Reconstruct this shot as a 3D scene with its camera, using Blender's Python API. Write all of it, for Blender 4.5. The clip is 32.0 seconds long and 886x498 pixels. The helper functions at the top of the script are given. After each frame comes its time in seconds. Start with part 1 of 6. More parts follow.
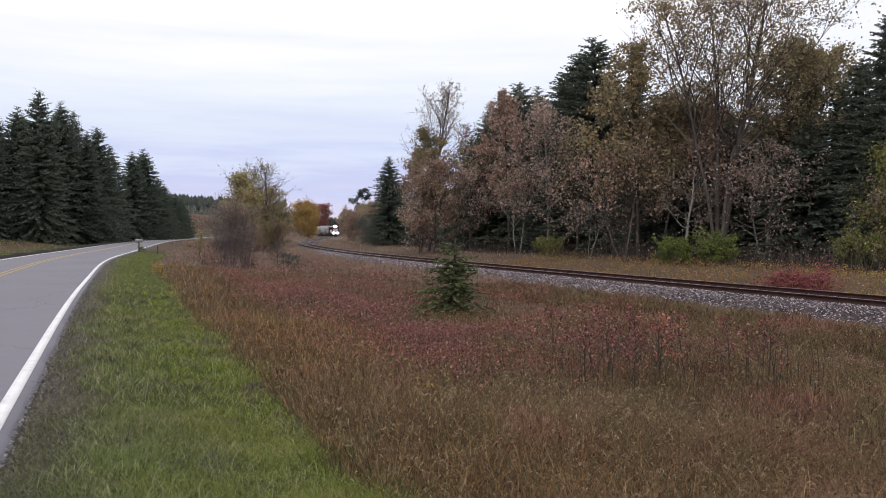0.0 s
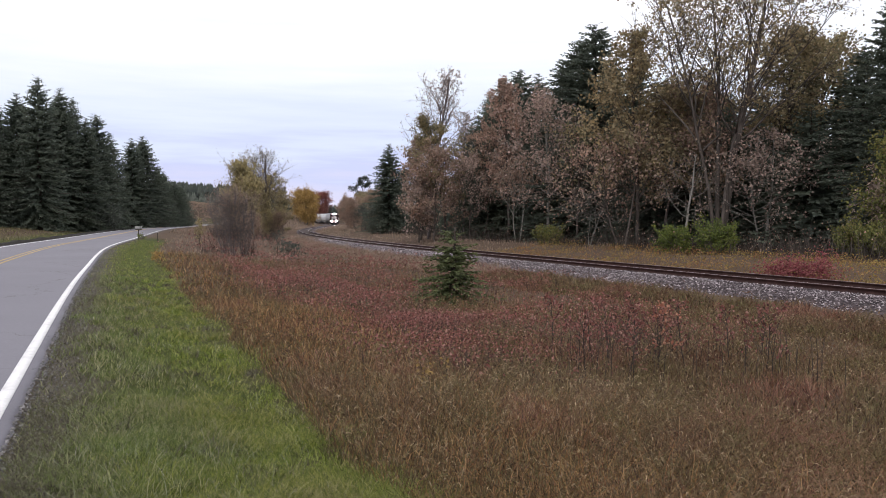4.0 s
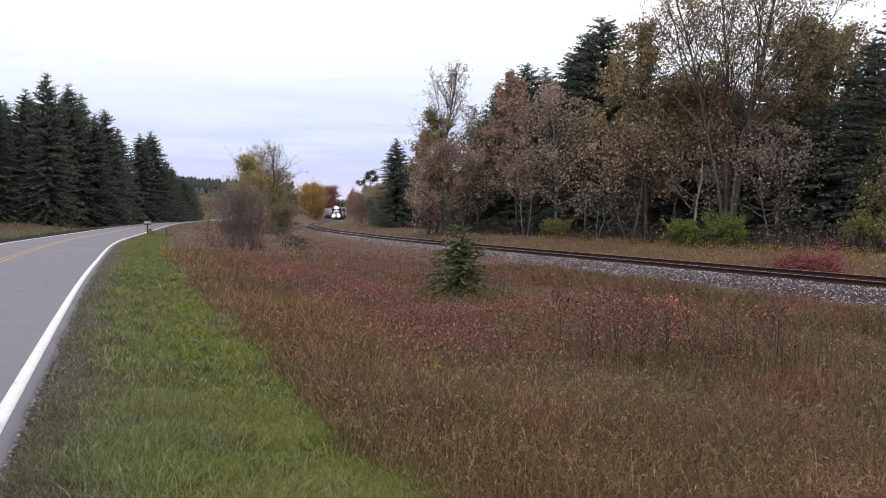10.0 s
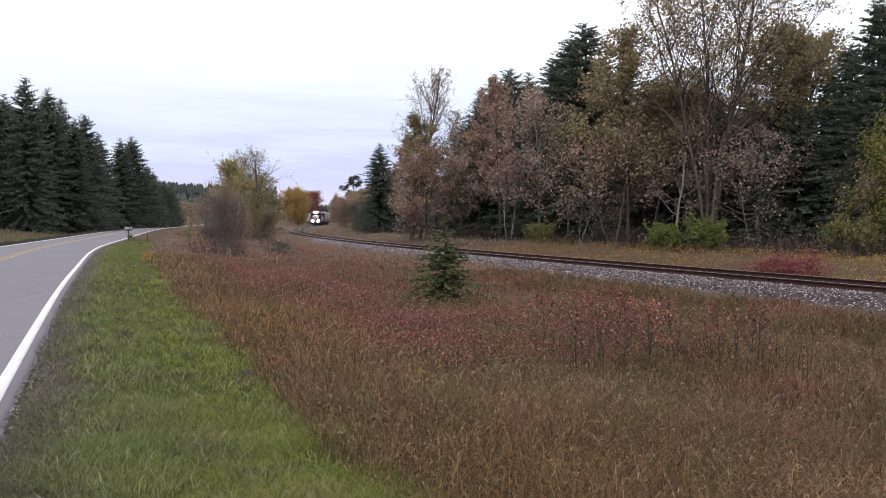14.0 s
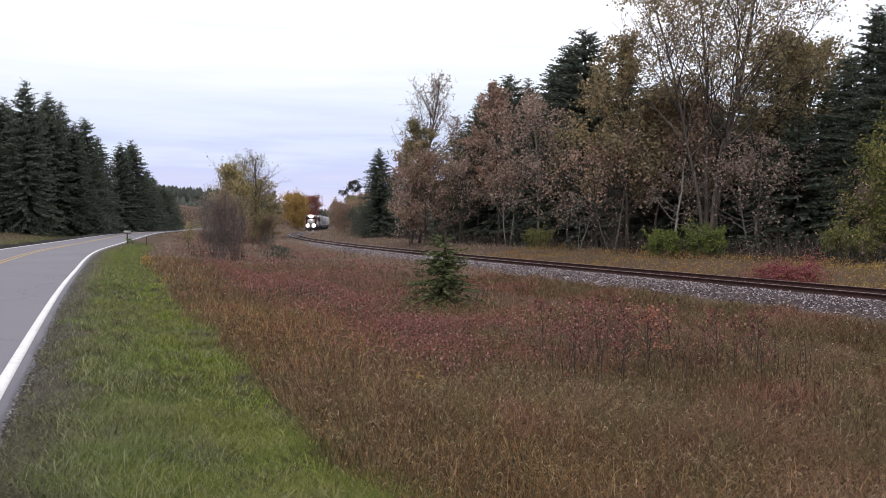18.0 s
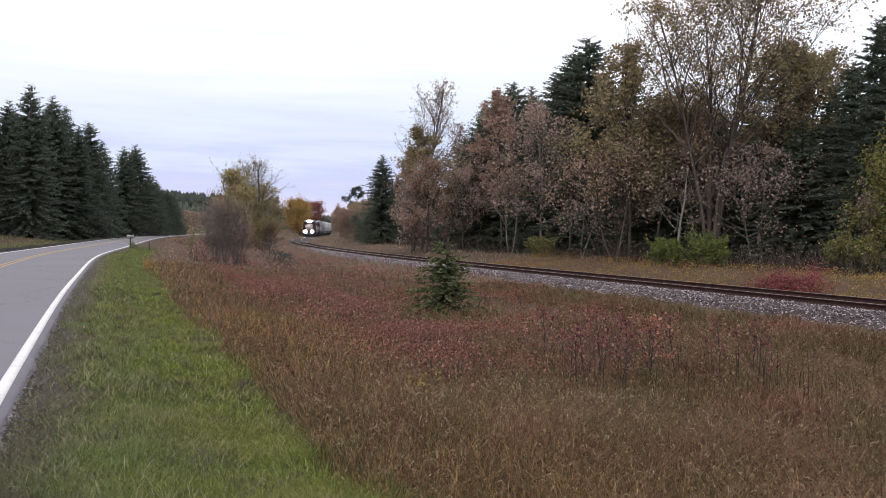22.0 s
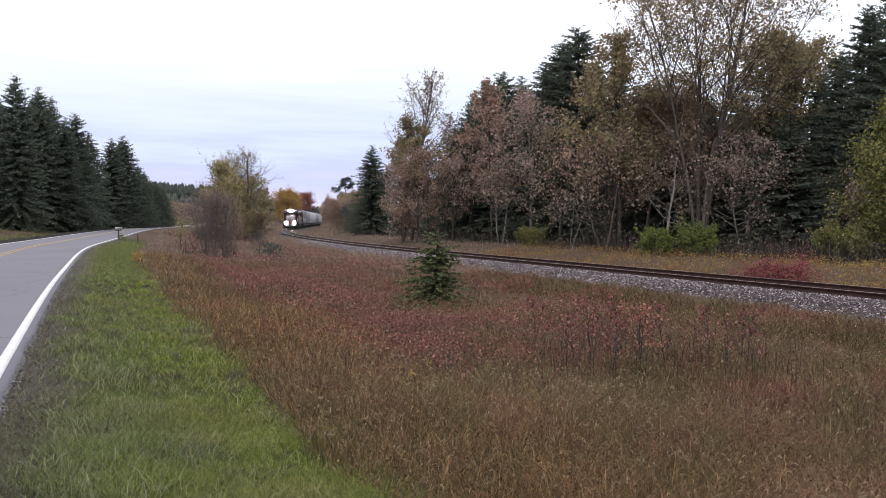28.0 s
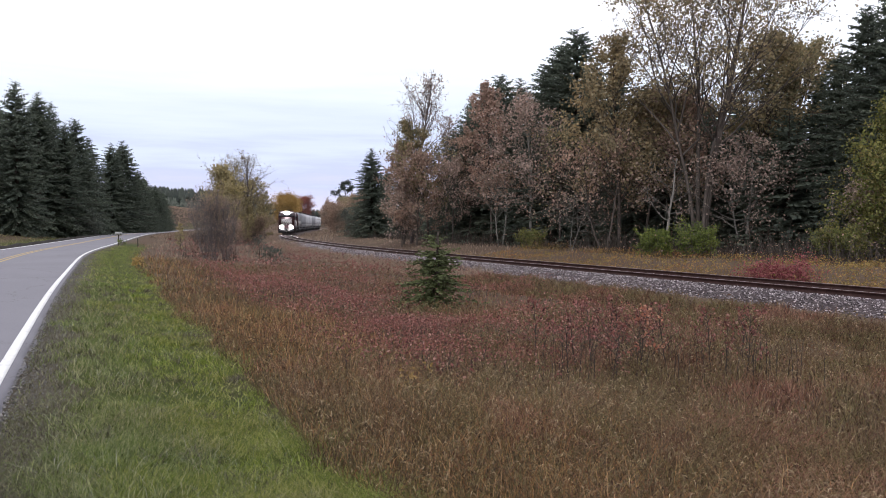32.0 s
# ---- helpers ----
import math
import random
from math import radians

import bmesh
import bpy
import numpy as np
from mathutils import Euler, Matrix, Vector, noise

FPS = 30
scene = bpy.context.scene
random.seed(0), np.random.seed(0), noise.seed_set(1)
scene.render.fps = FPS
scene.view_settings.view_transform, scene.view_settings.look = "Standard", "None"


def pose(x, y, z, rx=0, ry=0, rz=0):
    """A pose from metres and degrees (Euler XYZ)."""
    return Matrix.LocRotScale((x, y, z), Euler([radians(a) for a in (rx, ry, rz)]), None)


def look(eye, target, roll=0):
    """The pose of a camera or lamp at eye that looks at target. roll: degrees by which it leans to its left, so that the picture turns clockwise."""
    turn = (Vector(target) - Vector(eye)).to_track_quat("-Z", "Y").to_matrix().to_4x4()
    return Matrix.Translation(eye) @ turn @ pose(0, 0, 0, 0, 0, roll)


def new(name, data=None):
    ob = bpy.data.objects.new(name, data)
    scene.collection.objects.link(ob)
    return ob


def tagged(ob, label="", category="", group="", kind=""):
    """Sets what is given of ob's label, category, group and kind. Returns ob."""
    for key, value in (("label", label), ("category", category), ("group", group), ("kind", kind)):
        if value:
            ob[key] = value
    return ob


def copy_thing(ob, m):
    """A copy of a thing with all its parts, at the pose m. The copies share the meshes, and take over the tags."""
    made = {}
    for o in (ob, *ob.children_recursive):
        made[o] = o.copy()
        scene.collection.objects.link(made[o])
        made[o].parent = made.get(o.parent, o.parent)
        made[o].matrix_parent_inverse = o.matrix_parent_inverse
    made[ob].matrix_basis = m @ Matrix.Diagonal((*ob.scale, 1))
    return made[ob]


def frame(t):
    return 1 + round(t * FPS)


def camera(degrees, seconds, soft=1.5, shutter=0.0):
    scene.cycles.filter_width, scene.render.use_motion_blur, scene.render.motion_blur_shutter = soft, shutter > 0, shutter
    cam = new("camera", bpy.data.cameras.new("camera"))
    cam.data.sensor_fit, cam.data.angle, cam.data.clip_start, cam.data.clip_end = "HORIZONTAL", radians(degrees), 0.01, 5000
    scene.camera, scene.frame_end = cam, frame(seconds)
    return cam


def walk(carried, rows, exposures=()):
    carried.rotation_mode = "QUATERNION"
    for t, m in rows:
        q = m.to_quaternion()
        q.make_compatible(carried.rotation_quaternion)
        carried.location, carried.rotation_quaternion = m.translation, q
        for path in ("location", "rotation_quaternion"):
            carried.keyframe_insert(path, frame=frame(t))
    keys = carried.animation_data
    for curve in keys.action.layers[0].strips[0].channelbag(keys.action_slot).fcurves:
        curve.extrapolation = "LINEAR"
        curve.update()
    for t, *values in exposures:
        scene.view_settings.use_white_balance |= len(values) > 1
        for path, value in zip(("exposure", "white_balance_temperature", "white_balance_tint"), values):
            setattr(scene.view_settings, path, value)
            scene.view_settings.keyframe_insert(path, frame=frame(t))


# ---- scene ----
cam = camera(62.0, 32.0, soft=0.7)
EYE = (0.0, 0.0, 1.6)
PATH = [
    (0.0, 88.656, 0.116, 0.650), (0.5, 88.581, 0.871, 0.983), (1.0, 88.023, 0.659, 0.798), (1.5, 87.860, 0.546, 0.594),
    (2.0, 88.016, 0.779, 0.330), (2.5, 87.924, 0.171, 0.045), (3.0, 87.612, 0.268, 0.612), (3.5, 87.630, 0.165, 0.628),
    (5.5, 88.041, -0.380, 0.791), (6.0, 87.581, -0.190, 0.762), (6.5, 87.285, -0.007, 0.720), (7.0, 87.349, -0.011, 0.660),
    (7.5, 87.318, 0.338, 0.845), (8.0, 87.522, 0.138, 0.690), (8.5, 87.437, 0.249, 0.755), (9.0, 87.399, 0.253, 1.143),
    (9.5, 87.185, 0.134, 0.876), (10.0, 87.270, 0.179, 1.229), (10.5, 87.612, -0.197, 0.999), (11.0, 87.952, -0.100, 0.858),
    (11.5, 87.818, -0.105, 0.905), (12.0, 88.037, -0.246, 0.556), (12.5, 87.760, 0.114, 0.188), (13.0, 87.371, 0.058, 0.015),
    (13.5, 87.457, 0.290, -0.270), (14.0, 87.644, 0.319, -0.048), (14.5, 87.952, -0.101, 0.063), (16.5, 87.800, -0.211, 0.452),
    (17.0, 87.686, -0.079, 0.261), (17.5, 87.580, -0.184, 0.351), (18.0, 88.038, 0.035, -0.110), (18.5, 87.933, 0.058, -0.022),
    (19.0, 87.959, 0.000, 0.000), (19.5, 87.968, -0.127, 0.263), (20.0, 88.251, -0.190, 0.052), (20.5, 88.152, -0.227, 0.001),
    (21.0, 88.128, -0.267, -0.090), (21.5, 88.429, -0.276, 0.183), (22.0, 88.579, -0.444, 0.091), (22.5, 88.527, -0.282, -0.200),
    (23.0, 88.663, -0.341, -0.030), (23.5, 88.704, -0.356, 0.009), (24.0, 88.505, -0.279, -0.074), (24.5, 88.356, -0.512, -0.239),
    (25.0, 88.240, -0.225, -0.735), (25.5, 88.017, 0.153, -0.711), (27.5, 87.983, 0.054, -0.658), (28.0, 87.842, -0.154, -0.678),
    (28.5, 87.349, -0.077, -0.803), (29.0, 87.036, 0.007, -0.969), (29.5, 87.453, 0.071, -0.749), (30.0, 87.285, -0.083, -1.072),
    (30.5, 87.111, 0.205, -1.378), (31.0, 87.452, 0.014, -1.321), (31.5, 87.962, 0.300, -0.831), (32.0, 88.048, 0.222, -0.691),
]

EXPOSURES = [(0, -0.12), (2, -0.05), (6, 0.0), (12, 0.0), (14, 0.05), (17, -0.02), (22, -0.02), (24, -0.08), (25.5, -0.1), (28, 0.05), (29, 0.18), (30, 0.26), (31, 0.2), (32, 0.08)]
walk(cam, [(t, pose(*EYE, rx, ry, rz)) for t, rx, ry, rz in PATH], [(t, stops, 6200 if t > 27 else 6320, 14) for t, stops in EXPOSURES])

# ---- world and light: a bright overcast sky, bluer low down ----
world = bpy.data.worlds.new("overcast_sky")
scene.world = world
world.use_nodes = True
wn, wl = world.node_tree.nodes, world.node_tree.links
wn.clear()
w_out = wn.new("ShaderNodeOutputWorld")
w_bg = wn.new("ShaderNodeBackground")
w_sky = wn.new("ShaderNodeTexSky")
w_sky.sky_type, w_sky.sun_disc = "NISHITA", False
w_sky.sun_elevation, w_sky.sun_rotation = radians(37), radians(198)
w_dim = wn.new("ShaderNodeMix")
w_dim.data_type, w_dim.blend_type = "RGBA", "MULTIPLY"
w_dim.inputs[0].default_value = 1.0
w_dim.inputs[7].default_value = (0.10, 0.10, 0.10, 1)
w_co = wn.new("ShaderNodeTexCoord")
w_sep = wn.new("ShaderNodeSeparateXYZ")
w_ramp = wn.new("ShaderNodeValToRGB")
els = w_ramp.color_ramp.elements
els[0].position, els[0].color = 0.0, (0.92, 0.87, 1.0, 1)
els[1].position, els[1].color = 1.0, (1.6, 1.56, 1.54, 1)
for p, c in ((0.03, (0.80, 0.79, 1.0, 1)), (0.065, (0.68, 0.73, 1.0, 1)), (0.095, (0.8, 0.87, 1.05, 1)), (0.13, (0.88, 0.95, 1.06, 1)), (0.18, (1.0, 1.05, 1.1, 1)), (0.28, (1.25, 1.23, 1.24, 1)), (0.5, (1.5, 1.47, 1.46, 1))):
    e = els.new(p)
    e.color = c
w_map = wn.new("ShaderNodeMapping")
w_map.inputs["Scale"].default_value = (1.0, 1.0, 12.0)
w_noise = wn.new("ShaderNodeTexNoise")
w_noise.inputs["Scale"].default_value = 2.6
w_noise.inputs["Detail"].default_value = 6
w_noise.inputs["Roughness"].default_value = 0.55
w_add = wn.new("ShaderNodeMath")
w_add.operation = "MULTIPLY_ADD"
w_add.inputs[1].default_value, w_add.inputs[2].default_value = 0.2, -0.1
w_sum = wn.new("ShaderNodeMath")
w_sum.operation = "ADD"
w_mix = wn.new("ShaderNodeMix")
w_mix.data_type = "RGBA"
w_mix.inputs[0].default_value = 0.9
wl.new(w_co.outputs["Generated"], w_map.inputs[0])
wl.new(w_map.outputs[0], w_noise.inputs["Vector"])
wl.new(w_co.outputs["Generated"], w_sep.inputs[0])
wl.new(w_noise.outputs["Fac"], w_add.inputs[0])
wl.new(w_sep.outputs["Z"], w_sum.inputs[0])
wl.new(w_add.outputs[0], w_sum.inputs[1])
wl.new(w_sum.outputs[0], w_ramp.inputs[0])
wl.new(w_sky.outputs[0], w_dim.inputs[6])
wl.new(w_dim.outputs[2], w_mix.inputs[6])
wl.new(w_ramp.outputs[0], w_mix.inputs[7])
wl.new(w_mix.outputs[2], w_bg.inputs[0])
wl.new(w_bg.outputs[0], w_out.inputs[0])
w_bg.inputs[1].default_value = 1.0

sun = new("sun", bpy.data.lights.new("sun", "SUN"))
sun.data.energy, sun.data.angle, sun.data.color = 0.9, radians(60), (1.0, 0.96, 0.9)
sun.matrix_world = look((0, 0, 60), (25, 75, 0))


# ---- materials ----
def material(name, rough=0.9, metal=0.0, spec=0.3):
    m = bpy.data.materials.new(name)
    m.use_nodes = True
    b = m.node_tree.nodes["Principled BSDF"]
    b.inputs["Roughness"].default_value = rough
    b.inputs["Metallic"].default_value = metal
    b.inputs["Specular IOR Level"].default_value = spec
    return m, m.node_tree.nodes, m.node_tree.links, b


def ramp_node(nodes, colours):
    r = nodes.new("ShaderNodeValToRGB")
    e = r.color_ramp.elements
    n = len(colours)
    e[0].position, e[0].color = 0.0, (*colours[0], 1)
    e[1].position, e[1].color = 1.0, (*colours[-1], 1)
    for i in range(1, n - 1):
        e.new(i / (n - 1)).color = (*colours[i], 1)
    return r


def noise_node(nodes, links, scale, detail=4, rough=0.6, stretch=None):
    co = nodes.new("ShaderNodeTexCoord")
    t = nodes.new("ShaderNodeTexNoise")
    t.inputs["Scale"].default_value, t.inputs["Detail"].default_value, t.inputs["Roughness"].default_value = scale, detail, rough
    src = co.outputs["Object"]
    if stretch:
        mp = nodes.new("ShaderNodeMapping")
        mp.inputs["Scale"].default_value = stretch
        links.new(src, mp.inputs[0])
        src = mp.outputs[0]
    links.new(src, t.inputs["Vector"])
    return t


def mixed(nodes, links, a, b, fac, blend="MIX"):
    m = nodes.new("ShaderNodeMix")
    m.data_type, m.blend_type = "RGBA", blend
    for v, i in ((fac, 0), (a, 6), (b, 7)):
        if hasattr(v, "links"):
            links.new(v, m.inputs[i])
        elif i == 0:
            m.inputs[i].default_value = v
        else:
            m.inputs[i].default_value = (*v, 1)
    return m.outputs[2]


def bump(nodes, links, bsdf, height, strength, distance):
    bp = nodes.new("ShaderNodeBump")
    bp.inputs["Strength"].default_value, bp.inputs["Distance"].default_value = strength, distance
    links.new(height, bp.inputs["Height"])
    links.new(bp.outputs[0], bsdf.inputs["Normal"])


def surface(name, colours, scale, rough=0.9, metal=0.0, fine=8.0, bump_at=0.4, depth=0.01, spec=0.3, stretch=None):
    """Noise-driven colour at two scales with fine relief."""
    m, n, l, b = material(name, rough, metal, spec)
    t1 = noise_node(n, l, scale, 5, 0.65, stretch)
    t2 = noise_node(n, l, scale * fine, 3, 0.7, stretch)
    r = ramp_node(n, colours)
    mid = n.new("ShaderNodeMath")
    mid.operation = "MULTIPLY_ADD"
    mid.inputs[1].default_value, mid.inputs[2].default_value = 1.9, -0.45
    l.new(t1.outputs["Fac"], mid.inputs[0])
    l.new(mid.outputs[0], r.inputs[0])
    g = ramp_node(n, [(0.72, 0.72, 0.72), (1.15, 1.15, 1.15)])
    l.new(t2.outputs["Fac"], g.inputs[0])
    l.new(mixed(n, l, r.outputs[0], g.outputs[0], 1.0, "MULTIPLY"), b.inputs["Base Color"])
    if bump_at:
        bump(n, l, b, t2.outputs["Fac"], bump_at, depth)
    return m


def foliage(name, colours, patch=None, scale=0.5, through_light=0.25, rough=0.75):
    """Leaves or blades: colour by piece, drifting over metres; light passes through a little."""
    m, n, l, b = material(name, rough, 0, 0.25)
    geo = n.new("ShaderNodeNewGeometry")
    r = ramp_node(n, colours)
    l.new(geo.outputs["Random Per Island"], r.inputs[0])
    col = r.outputs[0]
    if patch:
        t = noise_node(n, l, scale, 3, 0.6)
        r2 = ramp_node(n, patch)
        sharp = n.new("ShaderNodeMath")
        sharp.operation = "MULTIPLY_ADD"
        sharp.inputs[1].default_value, sharp.inputs[2].default_value = 2.4, -0.7
        l.new(t.outputs["Fac"], sharp.inputs[0])
        l.new(sharp.outputs[0], r2.inputs[0])
        col = mixed(n, l, col, r2.outputs[0], 1.0, "MULTIPLY")
    l.new(col, b.inputs["Base Color"])
    if through_light:
        tr = n.new("ShaderNodeBsdfTranslucent")
        l.new(col, tr.inputs[0])
        mx = n.new("ShaderNodeMixShader")
        mx.inputs[0].default_value = through_light
        l.new(b.outputs[0], mx.inputs[1])
        l.new(tr.outputs[0], mx.inputs[2])
        l.new(mx.outputs[0], n["Material Output"].inputs[0])
    return m


def plain(name, colour, rough=0.6, metal=0.0, vary=0.25, scale=1.5, spec=0.4):
    lo = tuple(c * (1 - vary) for c in colour)
    hi = tuple(min(1, c * (1 + vary)) for c in colour)
    return surface(name, [lo, colour, hi], scale, rough, metal, 12.0, 0.15, 0.004, spec)


def glowing(name, colour, power):
    m, n, l, b = material(name, 0.3)
    b.inputs["Base Color"].default_value = (*colour, 1)
    b.inputs["Emission Color"].default_value = (*colour, 1)
    b.inputs["Emission Strength"].default_value = power
    return m


M = {}
M["bark"] = surface("bark_grey", [(0.06, 0.05, 0.045), (0.13, 0.115, 0.10), (0.2, 0.185, 0.165)], 6, 0.95, bump_at=0.6, depth=0.02, stretch=(1, 1, 0.25))
M["bark_mid"] = surface("bark_brown_grey", [(0.037, 0.032, 0.028), (0.088, 0.073, 0.063), (0.144, 0.122, 0.106)], 6, 0.95, bump_at=0.6, depth=0.02, stretch=(1, 1, 0.25))
M["bark_pale"] = surface("bark_pale", [(0.11, 0.1, 0.09), (0.2, 0.19, 0.17), (0.27, 0.255, 0.23)], 6, 0.95, bump_at=0.5, depth=0.02, stretch=(1, 1, 0.3))
M["bark_dark"] = surface("bark_dark", [(0.025, 0.02, 0.018), (0.06, 0.048, 0.04), (0.1, 0.08, 0.065)], 7, 0.95, bump_at=0.6, depth=0.02, stretch=(1, 1, 0.25))
M["twig"] = surface("mauve_grey_twigs", [(0.084, 0.072, 0.070), (0.144, 0.125, 0.122), (0.204, 0.180, 0.178)], 6, 0.95, bump_at=0.3, depth=0.01)
M["far_edge_shade"] = surface("far_edge_shade_colour", [(0.010, 0.009, 0.007), (0.020, 0.017, 0.014), (0.035, 0.030, 0.022)], 5, 1.0, bump_at=0.8, depth=0.04)
M["spruce"] = foliage("spruce_needles", [(0.096, 0.118, 0.094), (0.116, 0.140, 0.110), (0.140, 0.166, 0.130)], [(0.8, 0.82, 0.86), (1.12, 1.08, 1.0)], 0.35, 0.4)
M["spruce_young"] = foliage("young_spruce_needles", [(0.058, 0.070, 0.030), (0.095, 0.114, 0.047), (0.146, 0.168, 0.072)], None, 1, 0.1)
M["pine_dark"] = foliage("dark_pine_needles", [(0.035, 0.042, 0.034), (0.055, 0.064, 0.05), (0.08, 0.088, 0.068)], None, 1, 0.15)
M["pine_pale"] = foliage("pale_pine_needles", [(0.05, 0.06, 0.048), (0.085, 0.098, 0.08), (0.12, 0.135, 0.11)], None, 1, 0.1)
M["leaf_brown"] = foliage("brown_leaves", [(0.167, 0.118, 0.103), (0.318, 0.219, 0.176), (0.454, 0.326, 0.257), (0.251, 0.227, 0.168)], [(0.75, 0.78, 0.8), (1.2, 1.1, 1.0)], 0.5, 0.35)
M["leaf_rust"] = foliage("rust_leaves", [(0.188, 0.132, 0.117), (0.355, 0.239, 0.201), (0.466, 0.337, 0.270), (0.272, 0.233, 0.183)], [(0.75, 0.78, 0.8), (1.2, 1.1, 1.0)], 0.5, 0.35)
M["leaf_gold"] = foliage("golden_brown_leaves", [(0.141, 0.121, 0.076), (0.271, 0.219, 0.133), (0.372, 0.306, 0.179), (0.216, 0.197, 0.123)], [(0.75, 0.8, 0.85), (1.2, 1.08, 0.95)], 0.4, 0.3)
M["leaf_olive"] = foliage("olive_leaves", [(0.136, 0.133, 0.081), (0.241, 0.224, 0.130), (0.352, 0.297, 0.171), (0.261, 0.200, 0.131)], [(0.75, 0.8, 0.85), (1.2, 1.08, 0.95)], 0.4, 0.3)
M["leaf_dull_gold"] = foliage("dull_gold_leaves", [(0.2, 0.176, 0.105), (0.35, 0.3, 0.165), (0.46, 0.39, 0.21), (0.28, 0.26, 0.155)], [(0.8, 0.82, 0.85), (1.15, 1.08, 0.95)], 0.3, 0.45)
M["leaf_pink"] = foliage("dusky_leaves", [(0.181, 0.144, 0.126), (0.362, 0.287, 0.248), (0.531, 0.426, 0.374), (0.266, 0.237, 0.184)], [(0.75, 0.75, 0.75), (1.2, 1.1, 1.05)], 0.5, 0.45)
M["leaf_yellow"] = foliage("yellow_leaves", [(0.26, 0.175, 0.06), (0.4, 0.28, 0.09), (0.5, 0.37, 0.14)], [(0.75, 0.72, 0.8), (1.15, 1.05, 1.0)], 0.35)
M["leaf_red"] = foliage("red_leaves", [(0.17, 0.065, 0.06), (0.29, 0.11, 0.095), (0.37, 0.17, 0.13)], [(0.75, 0.75, 0.8), (1.15, 1.1, 1.0)], 0.35)
M["leaf_lime"] = foliage("yellow_green_leaves", [(0.084, 0.100, 0.030), (0.158, 0.168, 0.053), (0.242, 0.236, 0.075), (0.210, 0.168, 0.075)], [(0.7, 0.8, 0.8), (1.15, 1.05, 1.0)], 0.6)
M["leaf_green"] = foliage("green_leaves", [(0.069, 0.098, 0.028), (0.138, 0.167, 0.042), (0.218, 0.235, 0.056)], [(0.7, 0.8, 0.8), (1.15, 1.1, 1.0)], 0.8)
M["leaf_crimson"] = foliage("crimson_leaves", [(0.133, 0.031, 0.042), (0.245, 0.061, 0.077), (0.318, 0.121, 0.112), (0.185, 0.091, 0.062)], None, 1)
M["leaf_field"] = foliage("dull_red_field_leaves", [(0.057, 0.027, 0.023), (0.149, 0.063, 0.055), (0.252, 0.108, 0.094), (0.206, 0.104, 0.072), (0.309, 0.131, 0.122), (0.433, 0.288, 0.235)], [(0.72, 0.72, 0.72), (1.15, 1.0, 1.0)], 0.35, 0.3)
M["leaf_orange"] = foliage("orange_leaves", [(0.22, 0.08, 0.05), (0.33, 0.14, 0.09), (0.42, 0.24, 0.16)], None, 1)
M["weed"] = foliage("withered_weed_leaves", [(0.047, 0.030, 0.021), (0.111, 0.066, 0.045), (0.185, 0.100, 0.069), (0.111, 0.089, 0.038), (0.258, 0.187, 0.129)], [(0.9, 0.55, 0.52), (1.0, 0.95, 0.8), (0.85, 0.96, 0.65), (1.3, 0.95, 0.9)], 0.42, 0.3)
M["weed_gold"] = foliage("yellowing_weed_leaves", [(0.132, 0.088, 0.039), (0.264, 0.165, 0.065), (0.352, 0.242, 0.091), (0.154, 0.143, 0.052), (0.286, 0.132, 0.078)], [(0.95, 0.72, 0.85), (1.1, 0.95, 0.9), (0.95, 1.05, 0.85), (1.15, 0.8, 0.95)], 0.3, 0.3)
M["straw"] = foliage("dry_field_grass", [(0.020, 0.014, 0.012), (0.067, 0.044, 0.032), (0.189, 0.130, 0.096), (0.294, 0.230, 0.171), (0.106, 0.094, 0.046), (0.166, 0.085, 0.071), (0.046, 0.028, 0.023)], [(0.85, 0.5, 0.46), (1.0, 0.93, 0.76), (0.84, 0.95, 0.6), (1.4, 1.02, 0.95), (0.8, 0.6, 0.52)], 0.42, 0.2)
M["straw_edge"] = foliage("golden_edge_grass", [(0.059, 0.035, 0.021), (0.167, 0.100, 0.052), (0.356, 0.225, 0.115), (0.522, 0.366, 0.207), (0.202, 0.178, 0.069), (0.308, 0.153, 0.081)], [(0.95, 0.8, 0.7), (1.1, 1.0, 0.9)], 0.4, 0.25)
M["lawn_pale"] = foliage("bleached_verge_blades", [(0.142, 0.170, 0.088), (0.237, 0.270, 0.150), (0.323, 0.350, 0.237), (0.399, 0.390, 0.325)], None, 1, 0.25)
M["shade_fringe"] = foliage("shade_fringe_blades", [(0.038, 0.027, 0.018), (0.083, 0.057, 0.036), (0.150, 0.102, 0.060), (0.090, 0.090, 0.038)], None, 1, 0.15)
M["straw_far"] = foliage("mauve_dry_grass", [(0.078, 0.057, 0.048), (0.179, 0.134, 0.114), (0.291, 0.220, 0.187), (0.403, 0.319, 0.270), (0.168, 0.140, 0.099)], [(0.95, 0.85, 0.82), (1.02, 1.0, 0.88), (1.1, 1.0, 0.96)], 0.12, 0.25)
M["seed"] = foliage("grass_seed_heads", [(0.177, 0.128, 0.080), (0.291, 0.216, 0.134), (0.525, 0.415, 0.267)], None, 1)
M["straw_yellow"] = foliage("yellowed_grass", [(0.146, 0.106, 0.048), (0.274, 0.194, 0.081), (0.361, 0.261, 0.129), (0.167, 0.155, 0.064)], [(0.75, 0.75, 0.7), (1.15, 1.0, 0.9)], 0.3)
M["lawn"] = foliage("verge_grass", [(0.048, 0.072, 0.011), (0.107, 0.145, 0.022), (0.186, 0.228, 0.038), (0.269, 0.294, 0.078), (0.395, 0.393, 0.178)], [(1.05, 0.9, 1.2), (0.97, 1.08, 0.75)], 0.7, 0.3)
